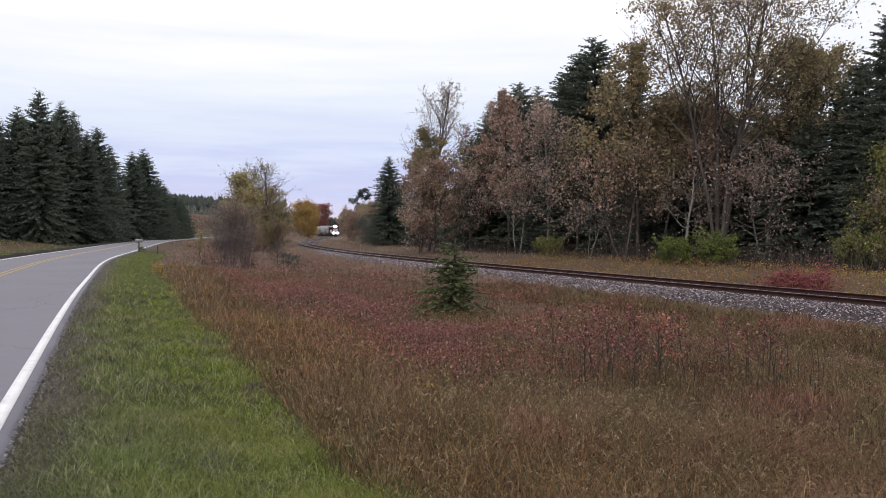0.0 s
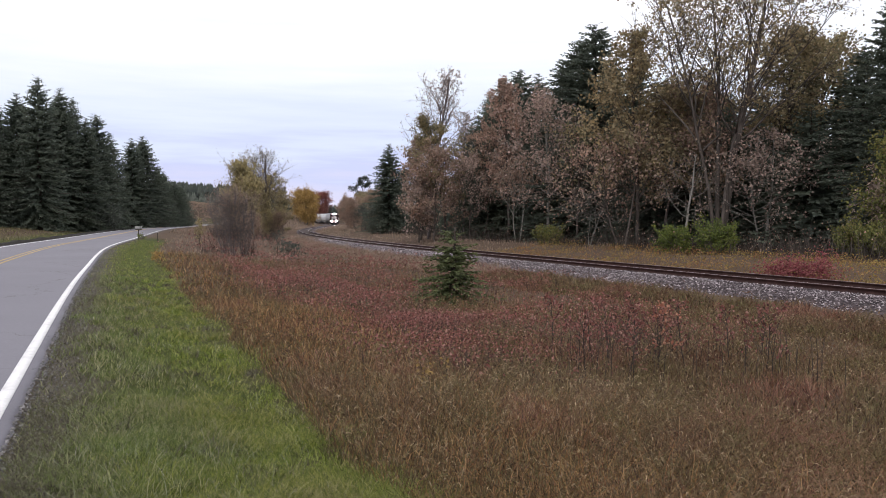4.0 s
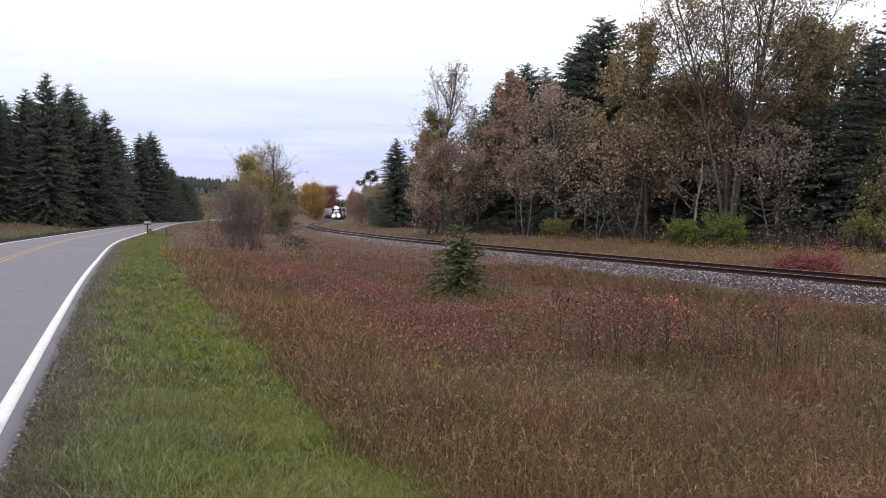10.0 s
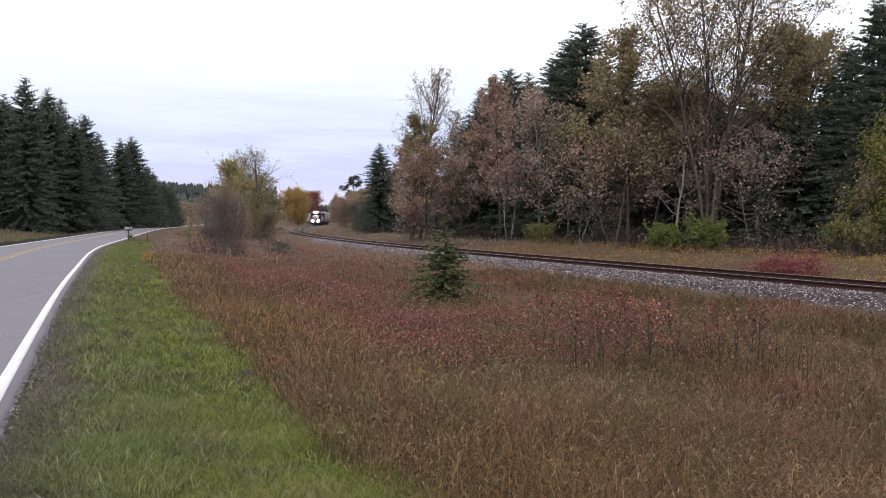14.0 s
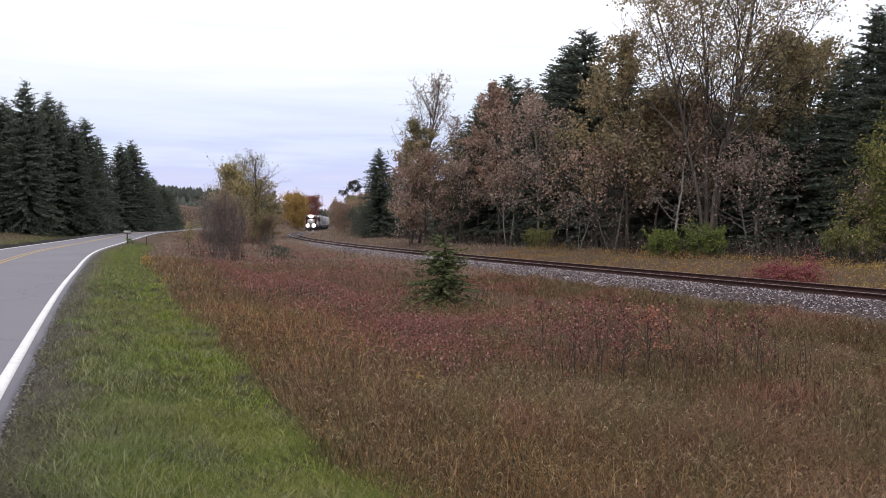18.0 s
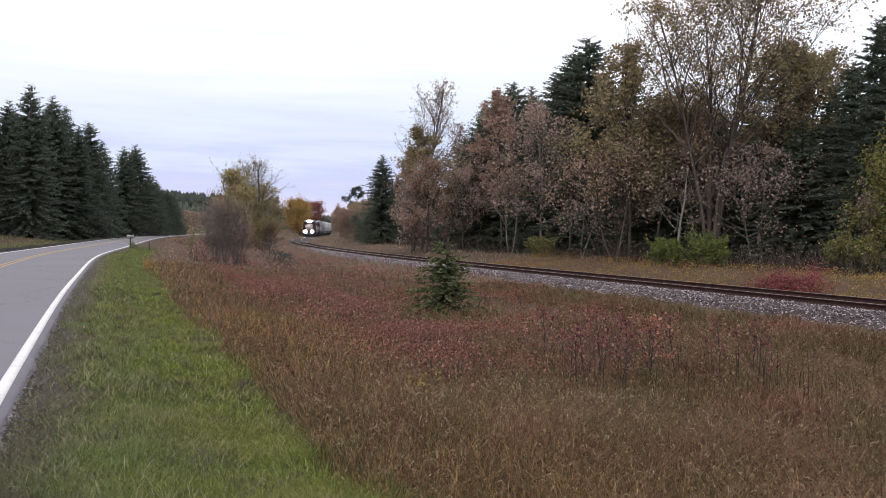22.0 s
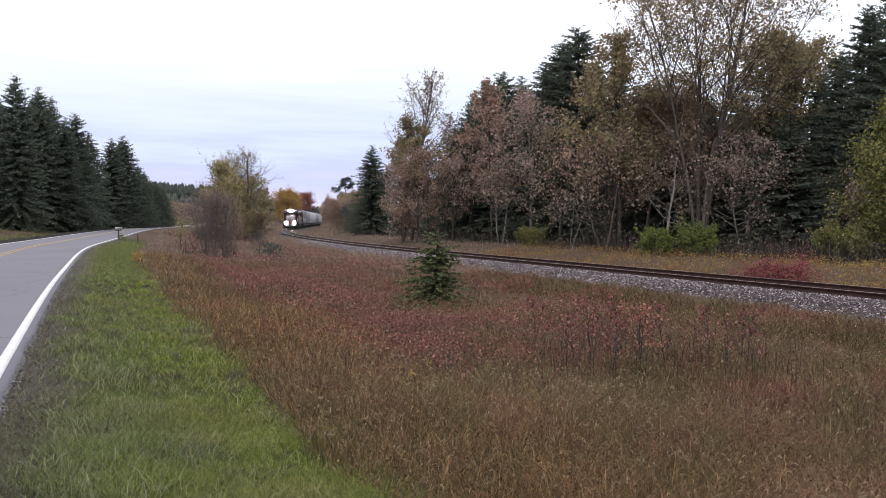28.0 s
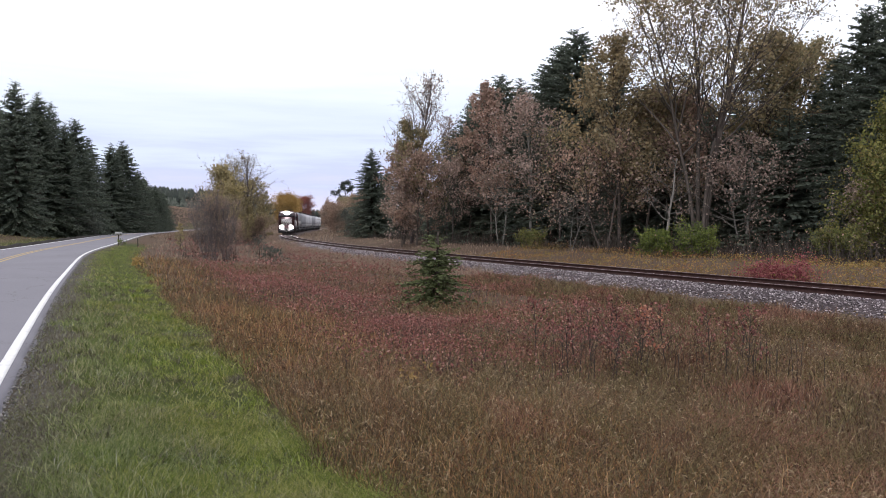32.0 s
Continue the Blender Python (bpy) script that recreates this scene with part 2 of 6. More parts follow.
M["lawn_cool"] = foliage("pale_verge_grass", [(0.043, 0.063, 0.016), (0.095, 0.126, 0.030), (0.162, 0.198, 0.061), (0.242, 0.265, 0.110), (0.366, 0.358, 0.198)], [(1.08, 0.92, 1.15), (0.95, 1.05, 0.95)], 0.7, 0.3)
M["spruce_far"] = foliage("far_spruce_needles", [(0.02, 0.026, 0.022), (0.032, 0.04, 0.033), (0.05, 0.058, 0.046)], [(0.8, 0.85, 0.9), (1.15, 1.1, 1.0)], 0.02, 0.0)
M["lawn_dry"] = foliage("dry_verge_grass", [(0.034, 0.030, 0.022), (0.076, 0.069, 0.048), (0.140, 0.127, 0.088), (0.237, 0.218, 0.161)], None, 1)
M["lawn_olive"] = foliage("olive_roadside_grass", [(0.07, 0.07, 0.03), (0.13, 0.13, 0.055), (0.2, 0.19, 0.09), (0.26, 0.22, 0.13)], [(0.8, 0.85, 0.85), (1.15, 1.05, 1.0)], 0.2, 0.2)
M["stone"] = foliage("ballast_stones", [(0.031, 0.026, 0.028), (0.092, 0.077, 0.084), (0.256, 0.223, 0.234), (0.592, 0.528, 0.537)], None, 1, 0.0, 0.9)
M["grit"] = foliage("road_grit", [(0.06, 0.058, 0.058), (0.11, 0.106, 0.105), (0.17, 0.163, 0.16), (0.28, 0.27, 0.265)], None, 1, 0.0, 0.9)
M["ballast"] = surface("ballast_bed", [(0.036, 0.029, 0.032), (0.088, 0.068, 0.072), (0.139, 0.110, 0.115)], 14, 0.95, fine=3.0, bump_at=1.0, depth=0.06)
M["rail"] = surface("rusty_rail", [(0.022, 0.010, 0.008), (0.045, 0.020, 0.017), (0.081, 0.040, 0.034)], 5, 0.7, 0.3)
M["rail_top"] = plain("worn_rail_head", (0.27, 0.22, 0.22), 0.34, 0.9)
M["tie"] = surface("creosoted_timber", [(0.025, 0.02, 0.017), (0.06, 0.048, 0.04), (0.11, 0.09, 0.075)], 4, 0.95, stretch=(6, 1, 1))
M["paint_white"] = surface("worn_white_road_paint", [(0.5, 0.5, 0.5), (0.74, 0.74, 0.74), (0.82, 0.82, 0.82)], 3, 0.75, fine=14)
M["paint_yellow"] = surface("worn_yellow_road_paint", [(0.3, 0.23, 0.12), (0.42, 0.31, 0.14), (0.46, 0.36, 0.18)], 3, 0.75, fine=14)
M["maroon"] = plain("dark_maroon_paint", (0.06, 0.025, 0.03), 0.45)
M["black"] = plain("black_steel", (0.02, 0.02, 0.022), 0.6)
M["stripe"] = plain("white_stripe_paint", (0.7, 0.68, 0.68), 0.5, vary=0.1)
M["glass"] = plain("dark_window_glass", (0.02, 0.022, 0.028), 0.08, spec=0.6)
M["lamp"] = glowing("lit_lamp_lens", (1.0, 0.9, 0.84), 110.0)
M["hopper_grey"] = surface("weathered_grey_car_paint", [(0.2, 0.205, 0.22), (0.32, 0.325, 0.345), (0.4, 0.4, 0.42)], 0.7, 0.7, stretch=(1, 1, 0.25))
M["hopper_white"] = surface("weathered_white_car_paint", [(0.4, 0.4, 0.41), (0.54, 0.54, 0.56), (0.62, 0.62, 0.63)], 0.7, 0.7, stretch=(1, 1, 0.25))
M["post"] = surface("weathered_wood_post", [(0.032, 0.027, 0.021), (0.063, 0.052, 0.042), (0.091, 0.081, 0.063)], 8, 0.95, stretch=(1, 1, 0.2))
M["mailbox"] = plain("pale_mailbox_metal", (0.34, 0.34, 0.33), 0.5, 0.3)


def asphalt():
    m, n, l, b = material("aged_grey_asphalt", 0.8, 0, 0.35)
    big = noise_node(n, l, 0.25, 4, 0.6)
    grit = noise_node(n, l, 45, 3, 0.8)
    r = ramp_node(n, [(0.131, 0.127, 0.147), (0.162, 0.158, 0.182), (0.19, 0.186, 0.21)])
    g = ramp_node(n, [(0.7, 0.7, 0.7), (1.25, 1.25, 1.25)])
    l.new(big.outputs["Fac"], r.inputs[0])
    l.new(grit.outputs["Fac"], g.inputs[0])
    col = mixed(n, l, r.outputs[0], g.outputs[0], 1.0, "MULTIPLY")
    co = n.new("ShaderNodeTexCoord")
    warp = noise_node(n, l, 1.3, 4, 0.7)
    off = n.new("ShaderNodeMix")
    off.data_type, off.blend_type = "RGBA", "LINEAR_LIGHT"
    off.inputs[0].default_value = 0.5
    l.new(co.outputs["Object"], off.inputs[6])
    l.new(warp.outputs["Color"], off.inputs[7])
    v = n.new("ShaderNodeTexVoronoi")
    v.feature = "DISTANCE_TO_EDGE"
    v.inputs["Scale"].default_value = 0.16
    l.new(off.outputs[2], v.inputs["Vector"])
    crack = n.new("ShaderNodeMath")
    crack.operation = "LESS_THAN"
    crack.inputs[1].default_value = 0.0012
    l.new(v.outputs["Distance"], crack.inputs[0])
    l.new(mixed(n, l, col, (0.07, 0.068, 0.07), crack.outputs[0]), b.inputs["Base Color"])
    bump(n, l, b, grit.outputs["Fac"], 0.3, 0.004)
    return m


def earth():
    """Ground cover by zone: red = verge grass, green = woodland litter, blue = gravelly shoulder, else matted dry field
    grass.
    """
    m, n, l, b = material("ground_cover", 1.0, 0, 0.1)
    z = n.new("ShaderNodeAttribute")
    z.attribute_name = "zone"
    sep = n.new("ShaderNodeSeparateColor")
    l.new(z.outputs["Color"], sep.inputs[0])
    big, fine = noise_node(n, l, 0.16, 5, 0.65), noise_node(n, l, 9, 5, 0.8)
    field = ramp_node(n, [(0.055, 0.035, 0.027), (0.09, 0.061, 0.046), (0.11, 0.08, 0.055), (0.085, 0.068, 0.045)])
    lawn = ramp_node(n, [(0.035, 0.042, 0.014), (0.055, 0.07, 0.018), (0.08, 0.085, 0.03)])
    litter = ramp_node(n, [(0.022, 0.017, 0.012), (0.05, 0.034, 0.022), (0.075, 0.05, 0.03)])
    grit = ramp_node(n, [(0.055, 0.05, 0.043), (0.098, 0.091, 0.078), (0.16, 0.151, 0.132)])
    for r, t in ((field, big), (lawn, big), (litter, fine), (grit, fine)):
        l.new(t.outputs["Fac"], r.inputs[0])
    c = mixed(n, l, field.outputs[0], lawn.outputs[0], sep.outputs["Red"])
    c = mixed(n, l, c, litter.outputs[0], sep.outputs["Green"])
    c = mixed(n, l, c, grit.outputs[0], sep.outputs["Blue"])
    g = ramp_node(n, [(0.55, 0.55, 0.55), (1.3, 1.3, 1.3)])
    l.new(fine.outputs["Fac"], g.inputs[0])
    l.new(mixed(n, l, c, g.outputs[0], 1.0, "MULTIPLY"), b.inputs["Base Color"])
    bump(n, l, b, fine.outputs["Fac"], 0.8, 0.05)
    return m


M["asphalt"], M["earth"] = asphalt(), earth()


# ---- building blocks ----
class Geo:
    """Collects vertices and faces of one mesh."""

    def __init__(self):
        self.v, self.f, self.n = [], [], 0

    def add(self, v, *faces):
        v = np.asarray(v, float).reshape(-1, 3)
        self.v.append(v)
        for fc in faces:
            self.f.append(np.asarray(fc, np.int64) + self.n)
        self.n += len(v)

    def mesh(self, name, mat, smooth=False):
        me = bpy.data.meshes.new(name)
        v = np.concatenate(self.v)
        loops = np.concatenate([a.ravel() for a in self.f])
        sizes = np.concatenate([np.full(len(a), a.shape[1]) for a in self.f])
        me.vertices.add(len(v))
        me.vertices.foreach_set("co", v.ravel())
        me.loops.add(len(loops))
        me.loops.foreach_set("vertex_index", loops)
        me.polygons.add(len(sizes))
        me.polygons.foreach_set("loop_start", np.concatenate([[0], np.cumsum(sizes)[:-1]]))
        if smooth:
            me.polygons.foreach_set("use_smooth", np.ones(len(sizes), bool))
        me.update(calc_edges=True)
        me.materials.append(mat)
        return me


CUBE_F = np.array([[0, 3, 2, 1], [4, 5, 6, 7], [0, 1, 5, 4], [1, 2, 6, 5], [2, 3, 7, 6], [3, 0, 4, 7]])


def box(g, lo, hi, bevel=0.0):
    """A block; with bevel, its upright and lengthwise edges are chamfered."""
    (x0, y0, z0), (x1, y1, z1) = lo, hi
    if bevel <= 0:
        g.add([(x0, y0, z0), (x1, y0, z0), (x1, y1, z0), (x0, y1, z0), (x0, y0, z1), (x1, y0, z1), (x1, y1, z1), (x0, y1, z1)], CUBE_F)
        return
    b = bevel
    ring = lambda e, z: [(x0 + e + b, y0 + e, z), (x1 - e - b, y0 + e, z), (x1 - e, y0 + e + b, z), (x1 - e, y1 - e - b, z), (x1 - e - b, y1 - e, z), (x0 + e + b, y1 - e, z), (x0 + e, y1 - e - b, z), (x0 + e, y0 + e + b, z)]
    rings = [ring(b, z0), ring(0, z0 + b), ring(0, z1 - b), ring(b, z1)]
    loft(g, rings)


def loft(g, rings, caps=True, closed=True):
    """Skin between rings of equal length."""
    k = len(rings[0])
    v = np.concatenate([np.asarray(r, float) for r in rings])
    q = []
    for i in range(len(rings) - 1):
        for j in range(k if closed else k - 1):
            a, b = i * k + j, i * k + (j + 1) % k
            q.append((a, b, b + k, a + k))
    faces = [np.array(q)]
    if caps and closed:
        faces.append(np.array([list(range(k))[::-1]]))
        faces.append(np.array([list(range((len(rings) - 1) * k, len(rings) * k))]))
    g.add(v, *faces)


def tube(g, pts, radii, sides=6):
    pts = np.asarray(pts, float)
    radii = np.broadcast_to(radii, len(pts))
    tan = np.gradient(pts, axis=0)
    tan /= np.linalg.norm(tan, axis=1)[:, None] + 1e-9
    ref = np.where(np.abs(tan[:, 2:3]) > 0.9, np.array([[1.0, 0, 0]]), np.array([[0, 0, 1.0]]))
    ref = np.broadcast_to(ref[0], tan.shape)
    u = np.cross(tan, ref)
    u /= np.linalg.norm(u, axis=1)[:, None] + 1e-9
    w = np.cross(tan, u)
    a = np.arange(sides) * 2 * np.pi / sides
    ring = pts[:, None] + radii[:, None, None] * (np.cos(a)[None, :, None] * u[:, None] + np.sin(a)[None, :, None] * w[:, None])
    n = len(pts)
    i, j = np.meshgrid(np.arange(n - 1), np.arange(sides), indexing="ij")
    a0, b0 = i * sides + j, i * sides + (j + 1) % sides
    quads = np.stack([a0, b0, b0 + sides, a0 + sides], -1).reshape(-1, 4)
    g.add(ring.reshape(-1, 3), quads, np.array([[*range(sides)][::-1]]), np.array([[*range((n - 1) * sides, n * sides)]]))


def cyl(g, a, b, r, sides=12):
    tube(g, [a, b], [r, r], sides)


def unit(v):
    return v / (np.linalg.norm(v, axis=-1, keepdims=True) + 1e-9)


def leaves(g, centres, size, rng, flat=0.0, long=1.5):
    """Folded diamond leaves (two facets each) at the centres, turned at random."""
    n = len(centres)
    if n == 0:
        return
    ax = unit(rng.normal(size=(n, 3)) * (1, 1, 1 - flat))
    side = unit(np.cross(ax, unit(rng.normal(size=(n, 3)) * (1, 1, 1 - 0.5 * flat))))
    nor = np.cross(ax, side)
    s = size * rng.uniform(0.6, 1.35, (n, 1))
    a, b = ax * s * long * 0.5, side * s * 0.5
    fold = nor * s * 0.12
    v = np.stack([centres - a, centres + b + fold, centres + a, centres - b + fold], 1)
    k = np.arange(n)[:, None] * 4
    g.add(v.reshape(-1, 3), k + np.array([[0, 1, 2]]), k + np.array([[0, 2, 3]]))


def blades(g, base, height, width, lean, rng, seg=2):
    """Tapering bent grass blades standing on base."""
    n = len(base)
    az = rng.uniform(0, 2 * np.pi, n)
    face = rng.uniform(0, 2 * np.pi, n)
    d = np.stack([np.cos(az), np.sin(az), np.zeros(n)], 1)
    s = np.stack([np.cos(face), np.sin(face), np.zeros(n)], 1) * (np.asarray(width) * np.ones(n))[:, None] / 2
    h = (np.asarray(height) * np.ones(n))[:, None]
    ln = (np.asarray(lean) * rng.uniform(0.3, 1.5, n))[:, None] * h
    up = np.array([0, 0, 1.0])
    mid = base + up * h * 0.6 + d * ln * 0.35
    tip = base + up * h * rng.uniform(0.82, 1.0, (n, 1)) + d * ln
    v = np.stack([base - s, base + s, mid + s * 0.8, mid - s * 0.8, tip], 1)
    k = np.arange(n)[:, None] * 5
    g.add(v.reshape(-1, 3), k + np.array([[0, 1, 2, 3]]), k + np.array([[3, 2, 4]]))
    return tip


def part(name, g, mat, parent, label="", smooth=False):
    ob = new(name, g.mesh(name, mat, smooth))
    ob.parent = parent
    return tagged(ob, label)


def thing(name, at, label, category, group="", kind="", rz=0.0):
    e = new(name)
    e.matrix_basis = pose(*at, 0, 0, rz)
    return tagged(e, label, category, group, kind)


def smooth01(a, b, x):
    t = np.clip((np.asarray(x, float) - a) / (b - a), 0, 1)
    return t * t * (3 - 2 * t)


# ---- the plan: road, railway and lie of the land ----
def spline(knots):
    """Natural cubic x(y) through knots of (x, y), straight beyond its ends."""
    k = np.array(knots, float)
    x, y = k[:, 0], k[:, 1]
    n, h = len(y), np.diff(y)
    a, rhs = np.eye(n), np.zeros(n)
    for i in range(1, n - 1):
        a[i, i - 1], a[i, i], a[i, i + 1] = h[i - 1], 2 * (h[i - 1] + h[i]), h[i]
        rhs[i] = 6 * ((x[i + 1] - x[i]) / h[i] - (x[i] - x[i - 1]) / h[i - 1])
    m = np.linalg.solve(a, rhs)

    def f(q):
        q = np.asarray(q, float)
        i = np.clip(np.searchsorted(y, q) - 1, 0, n - 2)
        c = np.clip(q, y[0], y[-1])
        t, u = c - y[i], y[i + 1] - c
        r = m[i] * u**3 / (6 * h[i]) + m[i + 1] * t**3 / (6 * h[i]) + (x[i] / h[i] - m[i] * h[i] / 6) * u + (x[i + 1] / h[i] - m[i + 1] * h[i] / 6) * t
        d0 = (x[1] - x[0]) / h[0] - m[1] * h[0] / 6
        d1 = (x[-1] - x[-2]) / h[-1] + m[-2] * h[-1] / 6
        return r + np.where(q < y[0], (q - y[0]) * d0, 0) + np.where(q > y[-1], (q - y[-1]) * d1, 0)

    return f


RAIL_Z = -0.2
track_x = spline([(34.5, -30), (20.6, 0), (11.7, 19.5), (5.4, 32.9), (-2.5, 50.5), (-10.0, 70.1), (-16.5, 90.3), (-24.8, 124), (-29.4, 150.8), (-34.9, 195), (-39.9, 239), (-45.4, 288), (-63, 350), (-98, 420)])
road_line_x = spline([(17.8, -40), (-0.96, 0), (-4.36, 7.26), (-6.85, 12.6), (-10.05, 19.6), (-12.84, 25.9), (-17.95, 37.6), (-21.25, 45.9), (-25.5, 58), (-53.0, 140), (-75, 240), (-92, 330), (-106, 420)])


class Way:
    """A curve x(y) with arc length and offsets."""

    def __init__(self, f, y0, y1, step=0.5):
        self.y = np.arange(y0, y1, step)
        self.x = f(self.y)
        self.s = np.concatenate([[0], np.cumsum(np.hypot(np.diff(self.x), np.diff(self.y)))])

    def at(self, s):
        return np.interp(s, self.s, self.x), np.interp(s, self.s, self.y)

    def frame_at(self, s):
        x0, y0 = self.at(np.asarray(s) - 0.5)
        x1, y1 = self.at(np.asarray(s) + 0.5)
        d = np.hypot(x1 - x0, y1 - y0)
        return (x1 - x0) / d, (y1 - y0) / d

    def offset(self, s, o):
        """Points o metres to the right of the way."""
        x, y = self.at(s)
        tx, ty = self.frame_at(s)
        return x + ty * o, y - tx * o

    def s_of_y(self, y):
        return np.interp(y, self.y, self.s)

    def signed(self, x, y):
        """Distance to the way, positive on its right: slides a foot point along the way until it lies abeam."""
        x, y = np.asarray(x, float), np.asarray(y, float)
        lo, hi, step = self.y[0], self.y[-1] - 0.01, self.y[1] - self.y[0]
        foot = np.clip(y, lo, hi)
        for turn in range(6):
            k = (foot - lo) / step
            i = k.astype(int)
            x0, slope = self.x[i], self.x[i + 1] - self.x[i]
            ex, ey, m = x - x0 - slope * (k - i), y - foot, slope / step
            if turn < 5:
                foot = np.clip(foot + (ex * m + ey) / (1 + m * m), lo, hi)
        return np.hypot(ex, ey) * np.sign(ex - ey * m)


TRACK = Way(track_x, -60, 440)
LINE = Way(road_line_x, -60, 440)


def road_z(y):
    return 3.6 * smooth01(255, 420, y)


def land(x, y):
    """Ground height and, for its cover, distances to the white line and to the track."""
    x, y = np.asarray(x, float), np.asarray(y, float)
    r, t = LINE.signed(x, y), TRACK.signed(x, y)
    rise = smooth01(180, 340, y) * smooth01(9, 45, np.abs(t)) * 5.0 + smooth01(380, 900, np.hypot(x, y)) * 18 * smooth01(-0.1, -0.3, x / (np.abs(y) + 1)) + smooth01(450, 1500, np.hypot(x, y)) * 8
    field = -0.9 - 0.1 * smooth01(8, 20, r)
    z = np.where(r > -3.6, -0.035 - 0.22 * smooth01(0.6, 2.4, r) + (field + 0.26) * smooth01(2.1, 8.5, r), 0.0)
    z = np.where(r <= -3.6, -0.035 - 0.2 * smooth01(6.4, 8.4, -r) + 0.85 * smooth01(8.5, 17, -r), z)
    wood = -0.75 + 0.5 * smooth01(4, 9, t) + 0.5 * smooth01(14, 40, t)
    z = np.where(t > 0, wood, z)
    bed = smooth01(5.5, 1.9, np.abs(t))
    z = z * (1 - bed) - 0.62 * bed
    z = z + rise * (1 - smooth01(25, 6, np.abs(r + 3.6))) + road_z(y) * smooth01(25, 6, np.abs(r + 3.6))
    sink = smooth01(0.35, -0.35, r) * smooth01(-6.75, -6.05, r)
    z = z * (1 - sink) + (road_z(y) - 0.12) * sink
    z = z + 4.6 * smooth01(4.5, 15, -t) * smooth01(175, 255, y) * (1 - smooth01(25, 6, np.abs(r + 3.6)))
    bumps = 0.05 * np.sin(x * 1.3 + 2 * np.sin(y * 0.7)) + 0.05 * np.sin(y * 1.1 + x * 0.4)
    z = z + bumps * smooth01(2.5, 5, r) * smooth01(2.5, 5.0, np.abs(t))
    return z, r, t


def stretch_axis(lo, hi, fine_lo, fine_hi, fine, grow):
    a = list(np.arange(fine_lo, fine_hi + 1e-6, fine))
    s, v = fine, fine_hi
    while v < hi:
        s *= grow
        v += s
        a.append(min(v, hi))
    s, v = fine, fine_lo
    while v > lo:
        s *= grow
        v -= s
        a.insert(0, max(v, lo))
    return np.array(a)


def ground():
    gx = stretch_axis(-2200, 2200, -32, 30, 0.6, 1.07)
    gy = stretch_axis(-900, 2600, -4, 60, 0.7, 1.05)
    X, Y = np.meshgrid(gx, gy)
    z, r, t = land(X.ravel(), Y.ravel())
    v = np.stack([X.ravel(), Y.ravel(), z], 1)
    nx, ny = len(gx), len(gy)
    i, j = np.meshgrid(np.arange(ny - 1), np.arange(nx - 1), indexing="ij")
    a = (i * nx + j).ravel()
    g = Geo()
    g.add(v, np.stack([a, a + 1, a + nx + 1, a + nx], 1))
    ob = new("ground", g.mesh("ground", M["earth"], True))
    verge = smooth01(0.2, 1.0, r) * smooth01(2.9, 2.3, r) * smooth01(74, 62, Y.ravel()) + smooth01(6.4, 7.2, -r) * smooth01(12, 10, -r)
    litter = smooth01(9.5, 14, t) + smooth01(11, 15, -r) * (np.abs(r) < 70)
    grit = smooth01(0.75, 0.2, np.abs(r - 0.15)) * (r > -0.3)
    zone = np.stack([np.clip(verge, 0, 1), np.clip(litter, 0, 1), np.clip(grit, 0, 1) * 0.8, np.ones_like(r)], 1)
    at = ob.data.attributes.new("zone", "FLOAT_COLOR", "POINT")
    at.data.foreach_set("color", zone.ravel())
    tagged(ob, "rough autumn ground of dry grass, verge and leaf litter", "ground", kind="structure")


def ribbon(g, way, s, offsets, z):
    """A strip along a way: for each offset a line, z its heights (a number a line, or a function of y)."""
    rows = []
    for o, h in zip(offsets, z):
        x, y = way.offset(s, o)
        rows.append(np.stack([x, y, (h(y) if callable(h) else np.full(len(x), h))], 1))
    k, n = len(rows), len(s)
    v = np.stack(rows, 1).reshape(-1, 3)
    i, j = np.meshgrid(np.arange(n - 1), np.arange(k - 1), indexing="ij")
    a = (i * k + j).ravel()
    g.add(v, np.stack([a, a + 1, a + k + 1, a + k], 1))


